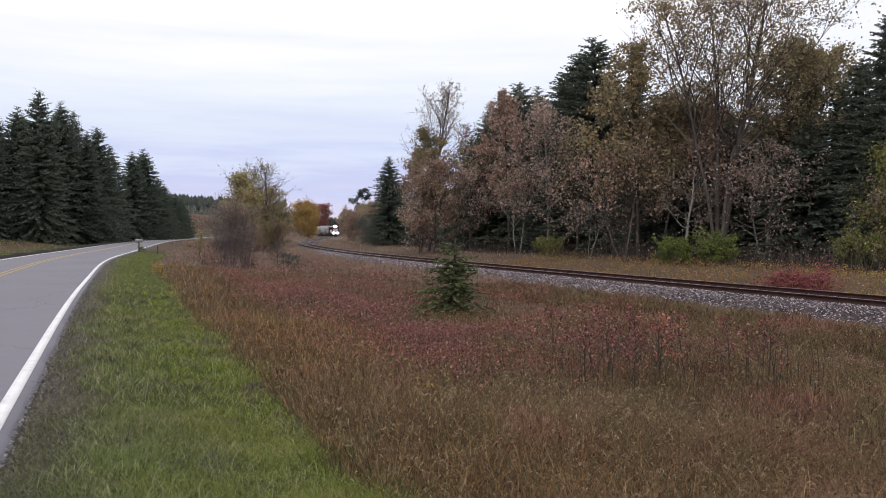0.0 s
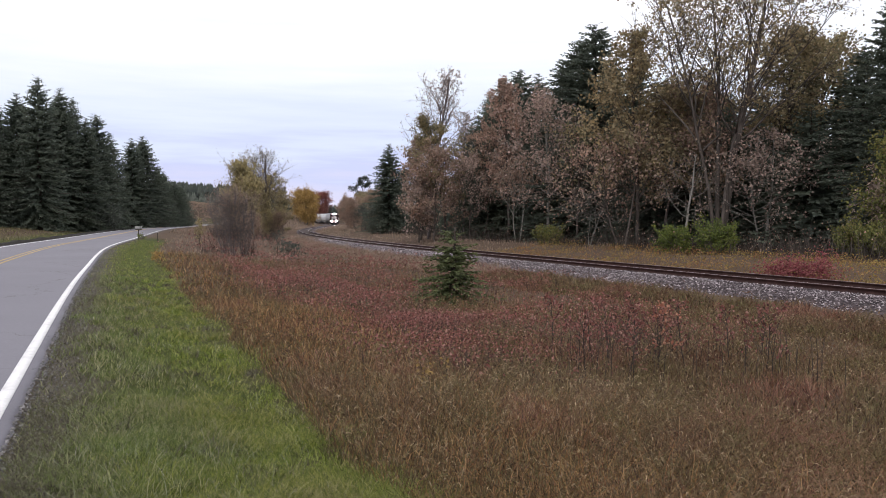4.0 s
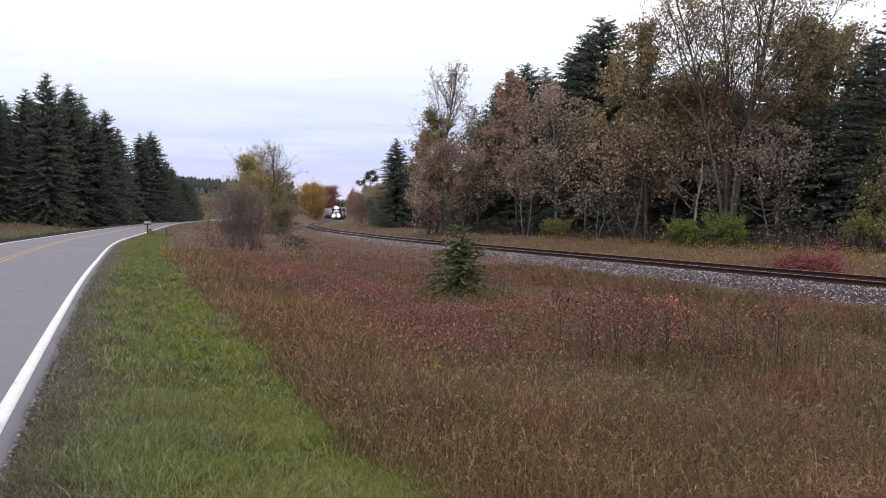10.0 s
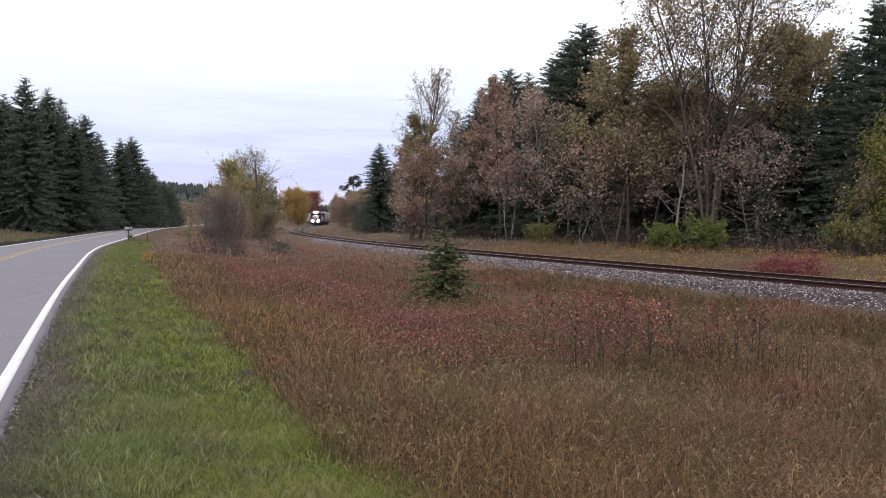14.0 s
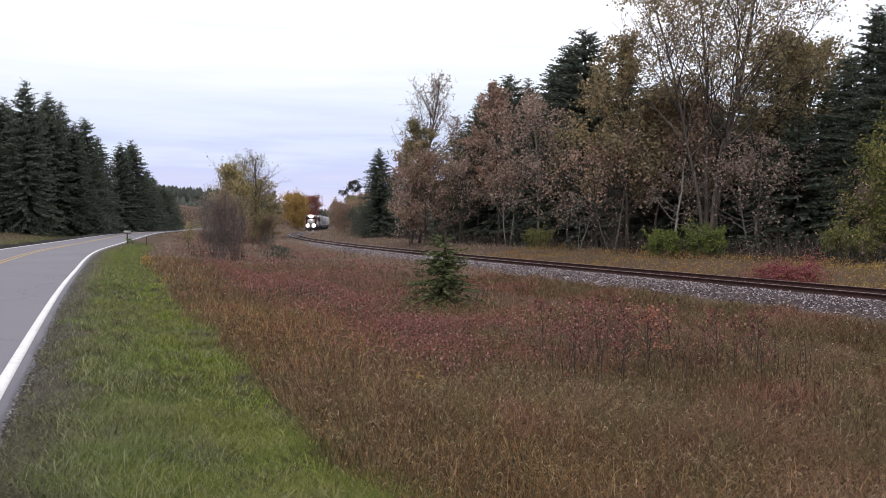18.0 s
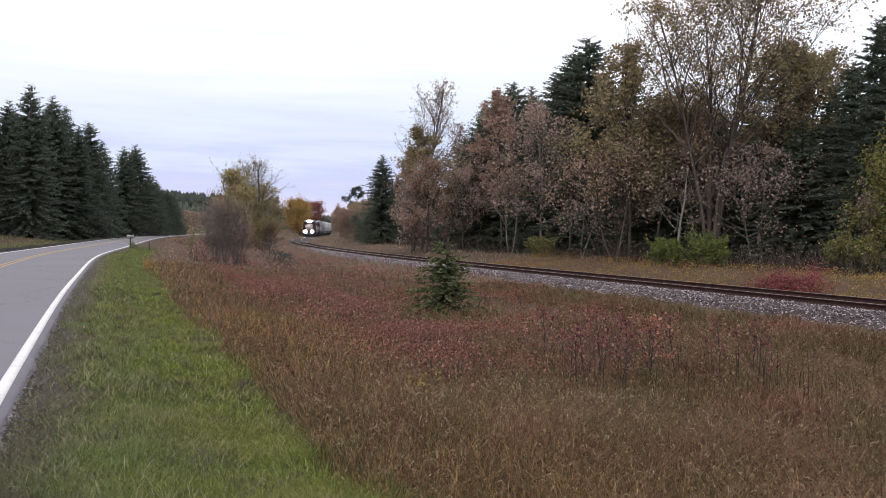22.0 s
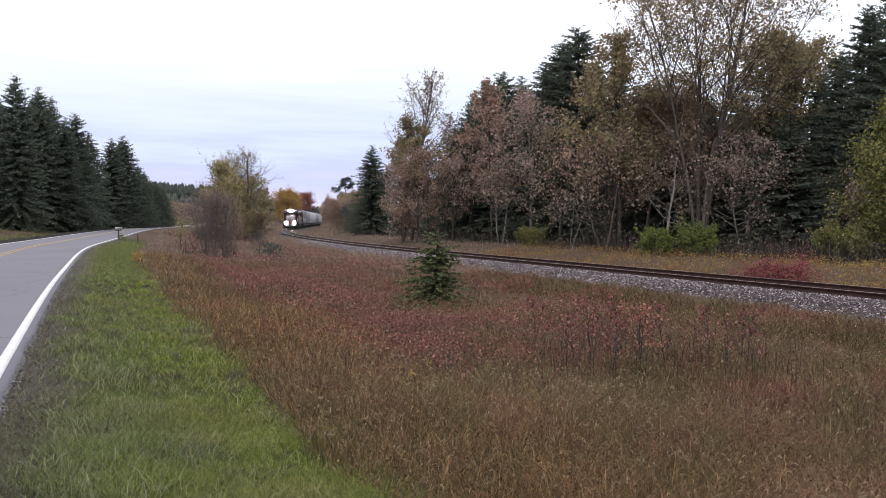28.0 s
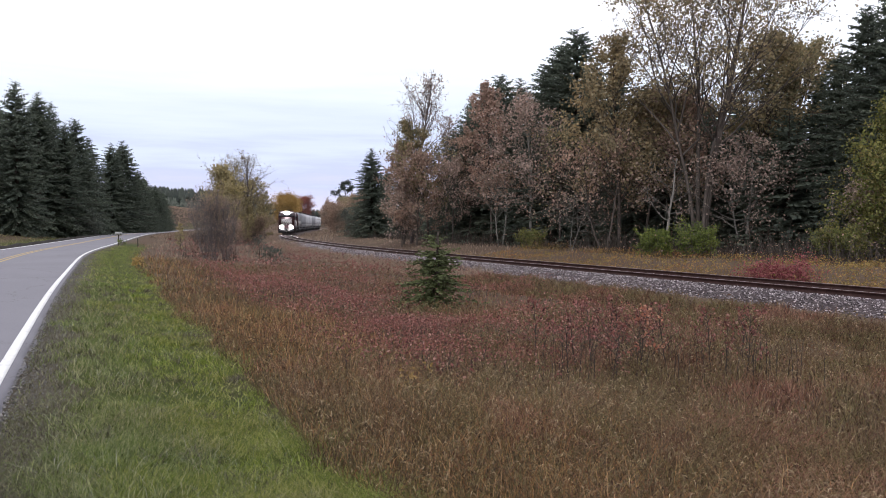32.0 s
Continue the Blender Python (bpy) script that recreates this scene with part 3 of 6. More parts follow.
def road():
    g = Geo()
    s = np.concatenate([np.arange(2, 45, 0.6), np.arange(45, 95, 0.13), np.arange(95, LINE.s[-1] - 2, 0.8)])
    rng = np.random.default_rng(5)
    ragged = 0.15 + 0.02 * np.convolve(rng.normal(size=len(s) + 6), np.ones(4) / 2, "same")[: len(s)]
    rows = []
    for o, z in ((-6.2, -0.13), (-6.15, 0.0), (-4.5, 0.03), (-3.02, 0.045), (-1.5, 0.03), (0.0, 0.005), (None, -0.005), (None, -0.13)):
        x, y = LINE.offset(s, o if o is not None else (ragged if z > -0.1 else ragged + 0.05))
        rows.append(np.stack([x, y, road_z(y) + z], 1))
    k, n = len(rows), len(s)
    v = np.stack(rows, 1).reshape(-1, 3)
    i, j = np.meshgrid(np.arange(n - 1), np.arange(k - 1), indexing="ij")
    a = (i * k + j).ravel()
    g.add(v, np.stack([a, a + 1, a + k + 1, a + k], 1))
    rd = new("road", g.mesh("road", M["asphalt"]))
    tagged(rd, "two-lane aged grey asphalt country road, curving", "road", kind="structure")

    def stripe(name, o, w, z, mat, label):
        q = Geo()
        ribbon(q, LINE, s, (o - w / 2, o - w / 2, o + w / 2, o + w / 2), [lambda y, e=e: road_z(y) + z + e for e in (-0.01, 0.009, 0.009, -0.01)])
        part(name, q, mat, rd, label)

    stripe("edge_line", 0.0, 0.12, 0.005, M["paint_white"], "worn white painted edge line")
    stripe("edge_line", -5.8, 0.12, 0.008, M["paint_white"], "worn white painted edge line")
    stripe("centre_line", -2.9, 0.1, 0.045, M["paint_yellow"], "worn yellow painted centre line")
    stripe("centre_line", -3.16, 0.1, 0.045, M["paint_yellow"], "worn yellow painted centre line")
    # low ridge; its dark colour stands for the shadow line at the far edge
    q = Geo()
    lump = lambda y: road_z(y) + 0.16 + 0.04 * np.sin(y * 0.9) + 0.03 * np.sin(y * 2.3)
    ribbon(q, LINE, s, (-6.17, -6.4, -6.75, -7.15)[::-1], [lambda y: road_z(y) - 0.12, lump, lump, lambda y: road_z(y) - 0.05])
    part("soil_berm", q, M["far_edge_shade"], rd, "low ridge coloured dark for the shadow along the road's far edge")


def railway():
    base = new("railway_track")
    tagged(base, "single railway track with rusty rails on grey ballast", "railway track", kind="structure")
    s0, s1 = TRACK.s_of_y(-25), TRACK.s_of_y(425)
    s = np.concatenate([np.arange(s0, TRACK.s_of_y(75), 0.4), np.arange(TRACK.s_of_y(75), s1, 1.5)])
    g = Geo()
    rng = np.random.default_rng(8)
    offs, zs = (-3.9, -3.3, -2.5, -1.75, -1.3, 0, 1.3, 1.75, 2.5, 3.2), (-1.08, -0.98, -0.72, -0.46, -0.37, -0.38, -0.37, -0.46, -0.72, -1.0)
    ribbon(g, TRACK, s, offs, zs)
    v = g.v[0]
    v[:, 2] += rng.uniform(-0.03, 0.03, len(v))
    part("ballast_bed", g, M["ballast"], base, "bed of crushed grey ballast stone")
    for side in (-1, 1):
        q = Geo()
        c = side * 0.755
        prof = [(-0.07, -0.17), (-0.07, -0.155), (-0.012, -0.14), (-0.012, -0.045), (-0.036, -0.035), (-0.036, -0.004), (0.036, -0.004), (0.036, -0.035), (0.012, -0.045), (0.012, -0.14), (0.07, -0.155), (0.07, -0.17)]
        ribbon(q, TRACK, s, [c + p[0] for p in prof], [RAIL_Z + p[1] for p in prof])
        rail = part("rail", q, M["rail"], base, "rust-brown steel rail")
        q = Geo()
        ribbon(q, TRACK, s, (c - 0.034, c - 0.028, c + 0.028, c + 0.034), [RAIL_Z + e for e in (-0.006, 0, 0, -0.006)])
        part("rail_head", q, M["rail_top"], rail, "worn shiny running surface")
    q = Geo()
    box(q, (-1.3, -0.115, -0.18), (1.3, 0.115, 0.0), 0.012)
    tie_mesh = q.mesh("tie", M["tie"])
    for i, st in enumerate(np.arange(TRACK.s_of_y(8), TRACK.s_of_y(8) + 150, 0.52)):
        x, y = TRACK.at(st)
        tx, ty = TRACK.frame_at(st)
        o = new("tie", tie_mesh)
        o.parent = base
        o.matrix_basis = pose(x, y, RAIL_Z - 0.165 + rng.uniform(-0.012, 0.008), 0, 0, math.degrees(math.atan2(-tx, ty)) + rng.uniform(-1.2, 1.2))
    # loose stones lying on the bed
    n = 95000
    st = TRACK.s_of_y(6) + (TRACK.s_of_y(80) - TRACK.s_of_y(6)) * rng.uniform(0, 1, n) ** 1.25
    o = np.where(rng.uniform(size=n) < 0.8, rng.uniform(-4.1, -0.9, n), rng.uniform(-0.6, 2.6, n))
    x, y = TRACK.offset(st, o)
    z = np.interp(o, offs, zs) + rng.uniform(0.0, 0.03, n)
    sz = rng.uniform(0.016, 0.042, n)[:, None, None]
    octa = np.array([(1, 0, 0), (-1, 0, 0), (0, 1, 0), (0, -1, 0), (0, 0, 0.8), (0, 0, -0.8)], float)
    v = np.stack([x, y, z], 1)[:, None] + sz * (octa[None] * rng.uniform(0.6, 1.3, (n, 6, 1)) + rng.normal(size=(n, 6, 3)) * 0.15)
    f = np.array([(0, 2, 4), (2, 1, 4), (1, 3, 4), (3, 0, 4), (0, 3, 1), (0, 1, 2)])
    q = Geo()
    q.add(v.reshape(-1, 3), (np.arange(n)[:, None, None] * 6 + f[None]).reshape(-1, 3))
    stones = part("ballast_stones", q, M["stone"], base, "loose crushed grey ballast stones")
    tagged(stones, kind="stuff")


# ---- plants ----
def grow_tree(rng, H, spread, trunks=1, r0=0.16, base=0.25, limbs=18, twigs=5, sprigs=3, leaf_n=6000, up=0.5, top_bare=0.0, bend=0.1, fork=0.0, crown_shape=0.75, puff=0.03, gap=0.2):
    """Wood (a Geo) and leaf places of a broadleaf tree H metres high; a share gap of its sprigs is leafless."""
    wood = Geo()
    ends = []

    def limb(p, d, length, r, n, sides, tropism, wob):
        pts = [p]
        d = d / np.linalg.norm(d)
        for _ in range(n):
            d = d + rng.normal(size=3) * wob + np.array([0, 0, tropism])
            d = d / np.linalg.norm(d)
            pts.append(pts[-1] + d * length / n)
        pts = np.array(pts)
        tube(wood, pts, np.linspace(r, r * 0.3, n + 1), sides)
        return pts

    for k in range(trunks):
        a = rng.uniform(0, 2 * np.pi) if trunks == 1 else 2 * np.pi * k / trunks + rng.uniform(-0.5, 0.5)
        lean = (0.03 if trunks == 1 else fork) * rng.uniform(0.6, 1.3)
        d = np.array([np.cos(a) * lean, np.sin(a) * lean, 1.0])
        hh = H * (1.0 if k == 0 else rng.uniform(0.75, 1.0))
        p0 = np.array([np.cos(a), np.sin(a), 0]) * (0 if trunks == 1 else r0 * 1.4) + np.array([0, 0, -0.25])
        tr = limb(p0, d, hh * 0.97 + 0.25, r0 * (1 if k == 0 else rng.uniform(0.6, 0.9)), 9, 8, 0.03, 0.035 + bend * 0.1)
        for i in range(limbs):
            u = base + (0.97 - base) * ((i + rng.uniform(0, 1)) / limbs)
            q = np.array([np.interp(u * 9, np.arange(10), tr[:, c]) for c in range(3)])
            az = i * 2.4 + rng.uniform(-0.6, 0.6)
            v = (u - base) / (1 - base)
            prof = math.sin(math.pi * min(1, 0.16 + 0.84 * v) ** crown_shape) * 0.85 + 0.18
            length = spread * 0.5 * prof * rng.uniform(0.75, 1.2)
            rise = up + 0.7 * v
            dd = np.array([np.cos(az), np.sin(az), rise * rng.uniform(0.5, 1.4)])
            rr = max(min(0.012, r0 * 0.4), r0 * 0.36 * (1 - 0.75 * v))
            lb = limb(q, dd, length * math.hypot(1, 0.5 * rise), rr, 5, 5, 0.06, 0.13)
            for _ in range(twigs):
                w = rng.uniform(0.25, 1.0)
                q2 = np.array([np.interp(w * 5, np.arange(6), lb[:, c]) for c in range(3)])
                d2 = lb[-1] - lb[0]
                d2 = d2 / np.linalg.norm(d2) + rng.normal(size=3) * 0.6
                tw = limb(q2, d2, length * rng.uniform(0.3, 0.55), rr * 0.42, 3, 3, 0.05, 0.15)
                bare = rng.uniform() < top_bare * v
                if not bare:
                    ends.append(tw)
                for _ in range(sprigs):
                    q3 = tw[rng.integers(1, 4)]
                    d3 = tw[-1] - tw[0]
                    d3 = d3 / np.linalg.norm(d3) + rng.normal(size=3) * 0.8
                    sp = limb(q3, d3, length * rng.uniform(0.15, 0.3), max(min(0.006, rr * 0.5), rr * 0.2), 2, 3, 0.05, 0.15)
                    if not bare:
                        ends.append(sp)
    out = []
    ends = [e for e in ends if rng.uniform() > gap]
    if leaf_n and ends:
        per = max(1, round(leaf_n / len(ends)))
        for e in ends:
            i = rng.uniform(0.15, len(e) - 1, per)
            c = np.stack([np.interp(i, np.arange(len(e)), e[:, k]) for k in range(3)], 1)
            out.append(c + rng.normal(size=c.shape) * puff * spread)
    return wood, np.concatenate(out) if out else np.zeros((0, 3))


def broadleaf(name, at, label, category, seed, leaf_mat, bark, leaf_size=0.14, group="", rz=0, **kw):
    rng = np.random.default_rng(seed)
    wood, lv = grow_tree(rng, **kw)
    e = thing(name, at, label, category, group, rz=rz)
    part("trunk", wood, bark, e, smooth=True)
    if len(lv):
        g = Geo()
        leaves(g, lv, leaf_size, rng)
        part("crown", g, leaf_mat, e)
    return e


def spruce(name, H, R, seed, label, category, mat, whorl=0.42, low=0.03, let=0.62, dense=1.3, group="", branches=11):
    """A conifer at the origin: tapered trunk, whorls of drooping limbs with hanging needle sprays."""
    rng = np.random.default_rng(seed)
    e = thing(name, (0, 0, 0), label, category, group)
    wood, g = Geo(), Geo()
    zt = np.linspace(-0.3, H, 8)
    tube(wood, np.stack([0.04 * np.sin(zt), 0.04 * np.cos(zt * 1.3), zt], 1), np.linspace(R * 0.075 + 0.02, 0.015, 8), 7)
    z = H * low
    tris, limb_v = [], []
    while z < H - 0.15:
        v = z / H
        reach = R * ((1 - v) ** 0.8) * (0.55 + 0.45 * min(1, v / 0.12)) + 0.06 * R
        k = max(4, int(branches * (1 - 0.45 * v)))
        a0 = rng.uniform(0, 6.28)
        for i in range(k):
            if rng.uniform() > 0.93:
                continue
            a = a0 + 2 * np.pi * i / k + rng.normal() * 0.22
            L = reach * rng.uniform(0.72, 1.15) * (1.25 if rng.uniform() < 0.1 else 1)
            zb = z + rng.uniform(-0.9, 0.9) * whorl
            out = np.array([np.cos(a), np.sin(a), 0.0])
            tilt = 0.55 * v - 0.18 + rng.normal() * 0.07
            n = max(3, int(L / let * 2.0 * dense))
            u = np.linspace(0.12, 1.0, n) + rng.uniform(-0.05, 0.05, n)
            drop = tilt * u * L - 0.28 * L * u * (1 - v) * np.sin(np.clip(u, 0, 1) * 2.2)
            c = out * (u * L)[:, None] + np.array([0, 0, 1.0]) * (zb + drop)[:, None]
            limb_v.append((np.array([0, 0, zb]), c[-1], 0.012 + 0.008 * L))
            lat = np.cross(out, [0, 0, 1.0])
            for sgn in (-1, 1, 0):
                ln = let * rng.uniform(0.6, 1.25, n) * (1.0 - 0.45 * u) * min(1, 0.16 + L / (3.2 * let))
                d = out * rng.uniform(0.45, 0.9, (n, 1)) + lat * sgn * rng.uniform(0.5, 1.0, (n, 1)) + np.array([0, 0, 1.0]) * rng.uniform(-0.85, 0.5, (n, 1))
                tip = c + unit(d) * ln[:, None]
                w = unit(np.cross(d, rng.normal(size=(n, 3)) + np.array([0, 0, 0.6]))) * (ln * 0.3)[:, None]
                m = c * 0.55 + tip * 0.45
                tris.append(np.stack([c, m + w, tip, m - w], 1))
        z += whorl * rng.uniform(0.75, 1.25) * (1.0 - 0.35 * v)
    q = np.concatenate(tris)
    k = np.arange(len(q))[:, None] * 4
    g.add(q.reshape(-1, 3), k + np.array([[0, 1, 2, 3]]))
    for p, c, r in limb_v[::2]:
        tube(wood, [p, c], [r, r * 0.3], 3)
    part("trunk", wood, M["bark_dark"], e, smooth=True)
    part("crown", g, mat, e)
    return e


def ground_z(x, y):
    return float(land(np.array([x]), np.array([y]))[0][0])


def scaled(ob, x, y, s, rz, wide=1.0, sink=0.0):
    ob.matrix_basis = pose(x, y, ground_z(x, y) - sink, 0, 0, rz) @ Matrix.Diagonal((s * wide, s * wide, s, 1))
    return ob


def conifers():
    rng = np.random.default_rng(21)
    kinds = [spruce("spruce_tree", 18, r, sd, "tall dark green spruce at the wood's edge", "conifer tree", M["spruce"], whorl=0.34, let=0.46, dense=1.5, branches=13, group="spruces") for r, sd in ((4.2, 1), (4.8, 2), (3.7, 3), (4.5, 4), (4.0, 5))]
    plain_kinds = [spruce("spruce_tree", 18, r, sd, "dark green spruce deep in the woods", "conifer tree", M["spruce"], whorl=0.5, let=0.8, dense=1.1, branches=10, group="spruces") for r, sd in ((4.2, 11), (4.8, 12), (3.8, 13))]
    fine_kinds = [spruce("spruce_tree", 18, r, sd, "tall dark green spruce beside the railway", "conifer tree", M["spruce"], whorl=0.33, let=0.3, dense=1.7, branches=13, group="spruces") for r, sd in ((4.3, 15), (4.7, 16))]
    used = set()

    def put(x, y, top, wide=1.0, label="", deep=False):
        pool = plain_kinds if deep else fine_kinds if y < 68 else kinds
        k = pool[int(rng.integers(len(pool)))]
        s = (top - ground_z(x, y)) / 18.0
        if k in used:
            k = copy_thing(k, pose(0, 0, 0))
        used.add(k)
        scaled(k, x, y, s, rng.uniform(0, 360), wide * min(1.5, (1 / s) ** 0.45))
        if label:
            k["label"] = label

    left = "tall dark spruce in a stand beside the road"
    for x, y, top in LEFT_SPRUCES:
        put(x, y, top, 1.05 + 0.25 * float(smooth01(100, 130, y)), left)
    for i in range(56):
        y = 80 + i * 2.0
        x = -58.0 - 0.12 * (y - 80) - rng.uniform(3, 24)
        put(x, y + rng.uniform(-2, 2), float(np.interp(y, (80, 110, 140, 190), (16.5, 15.5, 13.5, 9))) * rng.uniform(0.75, 1.0), 1.1, left, True)
    right = "dark spruce behind bare autumn trees by the railway"
    for x, y, top in RIGHT_SPRUCES:
        put(x, y, top, (1.4 if top > 15 else 1.2) if 50 < y < 101 else 1.0, right)
    for i in range(34):
        y = 84 + i * 2.1
        x = float(track_x(y)) + rng.uniform(15, 42)
        put(x, y + rng.uniform(-2, 2), rng.uniform(7.5, 10.5), 1.2, right, True)
    for i in range(56):
        y = 34 + i * 1.5
        x = float(track_x(y)) + rng.uniform(21, 36)
        put(x, y + rng.uniform(-2, 2), rng.uniform(7.5, 11.5), 1.2, right, True)


LEFT_SPRUCES = [
    (-58.4, 91.0, 18.5), (-61.1, 97.4, 16.6), (-58.0, 98.4, 18.3), (-52.8, 94.2, 19.8), (-55.0, 103.8, 19.9), (-57.1, 111.3, 19.9), (-53.0, 107.0, 16.3), (-56.7, 117.7, 18.4),
    (-58.6, 126.3, 16.5), (-62.7, 144.5, 17.5), (-62.7, 149.8, 18.4), (-64.0, 160.5, 13.2), (-66.4, 176.6, 11.0), (-72.5, 198.0, 10.6), (-64.8, 165.9, 12.2), (-69.0, 186.2, 10.2), (-70.6, 179.8, 11.1), (-60.3, 112.0, 19.4), (-65.0, 112.0, 19.2), (-69.1, 112.0, 19.0),
]
RIGHT_SPRUCES = [
    (-8.4, 100.0, 11.8), (-7.2, 113.0, 10.0), (2.2, 80.0, 11.9), (3.9, 78.0, 14.6), (5.0, 74.0, 15.4), (6.6, 72.0, 16.0), (8.4, 72.0, 15.6), (10.1, 66.0, 15.6), (11.0, 64.0, 16.9),
    (12.0, 62.0, 17.7), (13.7, 62.0, 14.1), (14.9, 60.0, 14.1), (17.4, 60.0, 12.8), (24.1, 58.0, 11.5), (25.8, 56.0, 10.7), (26.6, 54.0, 10.0), (26.1, 50.0, 11.7), (25.4, 46.0, 12.2), (24.7, 42.0, 13.8), (25.0, 40.0, 14.7), (19.6, 56.0, 12.2), (17.2, 55.0, 11.2), (21.4, 58.0, 11.0), (15.2, 56.0, 9.5),
]


def woods():
    """The broadleaf trees, one call each: place, height, crown width."""
    def tree(x, y, top, width, seed, leaf, bark, label, size=0.14, group="autumn trees by the railway", name="autumn_tree", **kw):
        z = ground_z(x, y)
        return broadleaf(name, (x, y, z), label, "tree", seed, M[leaf], M[bark], size, group, H=top - z, spread=width, **kw)

    tree(-2.2, 72, 16.0, 6.4, 101, "leaf_pink", "twig", "tall slender grey tree, nearly bare at its top", 0.11, r0=0.17, base=0.36, limbs=44, twigs=8, sprigs=5, leaf_n=2400, up=1.5, crown_shape=0.75, gap=0.1, puff=0.01)
    tree(-2.9, 71, 9.8, 4.4, 102, "leaf_brown", "bark_mid", "brown-leaved tree beside the railway", 0.133, r0=0.11, base=0.1, limbs=30, leaf_n=6000, up=1.0)
    tree(-0.6, 70, 11.4, 5.4, 103, "leaf_olive", "bark_mid", "tall olive-brown tree beside the railway", 0.133, r0=0.12, base=0.2, limbs=34, leaf_n=7300, up=1.0)
    tree(-1.6, 68, 7.6, 6.4, 118, "leaf_brown", "bark_mid", "low brown-leaved tree beside the railway", 0.125, r0=0.09, base=0.1, limbs=30, leaf_n=6000, up=0.8)
    tree(-3.0, 69, 5.0, 4.2, 141, "leaf_pink", "bark_mid", "low dusky-leaved tree beside the railway", 0.117, r0=0.07, base=0.1, limbs=24, leaf_n=2700, up=0.9)
    tree(1.25, 73, 12.4, 3.6, 104, "leaf_pink", "twig", "slim grey twiggy tree with few leaves", 0.101, r0=0.08, base=0.5, limbs=26, leaf_n=1100, up=1.5)
    tree(1.7, 68, 7.0, 5.4, 142, "leaf_pink", "bark_mid", "grey twiggy sapling with few brown leaves", 0.117, r0=0.07, base=0.25, limbs=28, leaf_n=3100, up=1.0)
    tree(3.3, 71, 10.4, 4.6, 105, "leaf_brown", "bark_mid", "brown-leaved tree with a thin grey trunk", 0.133, r0=0.1, base=0.3, limbs=30, leaf_n=4200, up=0.9)
    tree(5.1, 66, 14.2, 4.6, 106, "leaf_rust", "bark_mid", "tall narrow tree with rust-brown leaves", 0.140, r0=0.12, base=0.26, limbs=40, leaf_n=8400, up=1.1)
    tree(5.6, 62, 6.4, 5.0, 143, "leaf_brown", "bark_pale", "pale forked sapling with sparse brown leaves", 0.117, trunks=2, fork=0.12, r0=0.09, base=0.4, limbs=16, leaf_n=2200, up=0.8)
    tree(7.9, 60, 11.4, 7.2, 107, "leaf_pink", "bark_pale", "pale-trunked tree with sparse dusky leaves", 0.133, r0=0.13, base=0.22, limbs=36, leaf_n=5500, up=0.6)
    tree(9.9, 58, 8.6, 6.2, 119, "leaf_olive", "bark_mid", "olive-brown tree in the wood's edge", 0.125, r0=0.1, base=0.3, limbs=30, leaf_n=1600, up=0.7)
    tree(16.6, 46, 18.0, 11.6, 419, "leaf_gold", "bark_mid", "large multi-trunked tree with thinning olive-brown leaves", 0.115, trunks=4, fork=0.045, r0=0.2, base=0.4, limbs=15, twigs=7, sprigs=4, leaf_n=14500, up=1.25, crown_shape=0.7, puff=0.018, gap=0.2)
    tree(12.6, 50, 13.8, 6.6, 109, "leaf_gold", "bark_mid", "golden-brown tree in the wood's edge", 0.140, r0=0.13, base=0.2, limbs=40, leaf_n=10200, up=0.7)
    tree(14.6, 51, 10.6, 7.4, 110, "leaf_gold", "bark_mid", "golden-brown tree in the wood's edge", 0.140, r0=0.11, base=0.3, limbs=34, leaf_n=7700, up=0.7)
    tree(21.7, 49.5, 13.8, 6.4, 111, "leaf_olive", "bark_mid", "leafy olive-brown autumn tree", 0.140, r0=0.15, base=0.42, limbs=40, leaf_n=10400, up=0.9)
    tree(24.6, 50, 13.8, 5.0, 112, "leaf_olive", "bark_mid", "leafy golden-brown autumn tree", 0.140, r0=0.13, base=0.55, limbs=34, leaf_n=6700, up=0.9)
    tree(14.2, 45.5, 6.0, 4.6, 113, "leaf_pink", "bark_pale", "small leaning pale-barked tree, mostly bare", 0.101, r0=0.1, base=0.3, limbs=16, leaf_n=300, bend=0.6, up=0.1)
    tree(19.3, 46, 6.9, 6.2, 114, "leaf_pink", "bark_pale", "low spreading tree with sparse dusky leaves", 0.117, trunks=2, fork=0.3, r0=0.09, base=0.25, limbs=20, twigs=6, leaf_n=4000, up=0.25)
    tree(11.2, 48.5, 6.8, 7.0, 115, "leaf_brown", "bark_mid", "low spreading tree with sparse brown leaves", 0.125, trunks=2, fork=0.3, r0=0.08, base=0.3, limbs=20, twigs=6, leaf_n=3400, up=0.4)
    tree(16.8, 50, 10.2, 7.4, 120, "leaf_brown", "bark_mid", "brown-leaved tree under the large tree", 0.125, r0=0.09, base=0.35, limbs=30, leaf_n=5500, up=0.6)
    tree(9.7, 52, 4.4, 4.2, 144, "leaf_pink", "bark_pale", "arching pale bare sapling at the wood's foot", 0.094, trunks=3, fork=0.4, r0=0.04, base=0.4, limbs=10, leaf_n=400, up=0.2, bend=0.8)
    tree(23.0, 36, 7.4, 5.4, 116, "leaf_lime", "bark_mid", "yellow-green leafy tree beside the railway", 0.095, r0=0.1, base=0.04, limbs=44, leaf_n=24000, group="", up=0.8, gap=0.05, puff=0.05)
    tree(22.6, 38, 3.0, 4.2, 117, "leaf_pink", "bark", "small olive-leaved tree at the wood's edge", 0.1, r0=0.06, base=0.06, limbs=24, leaf_n=3500, up=0.8)
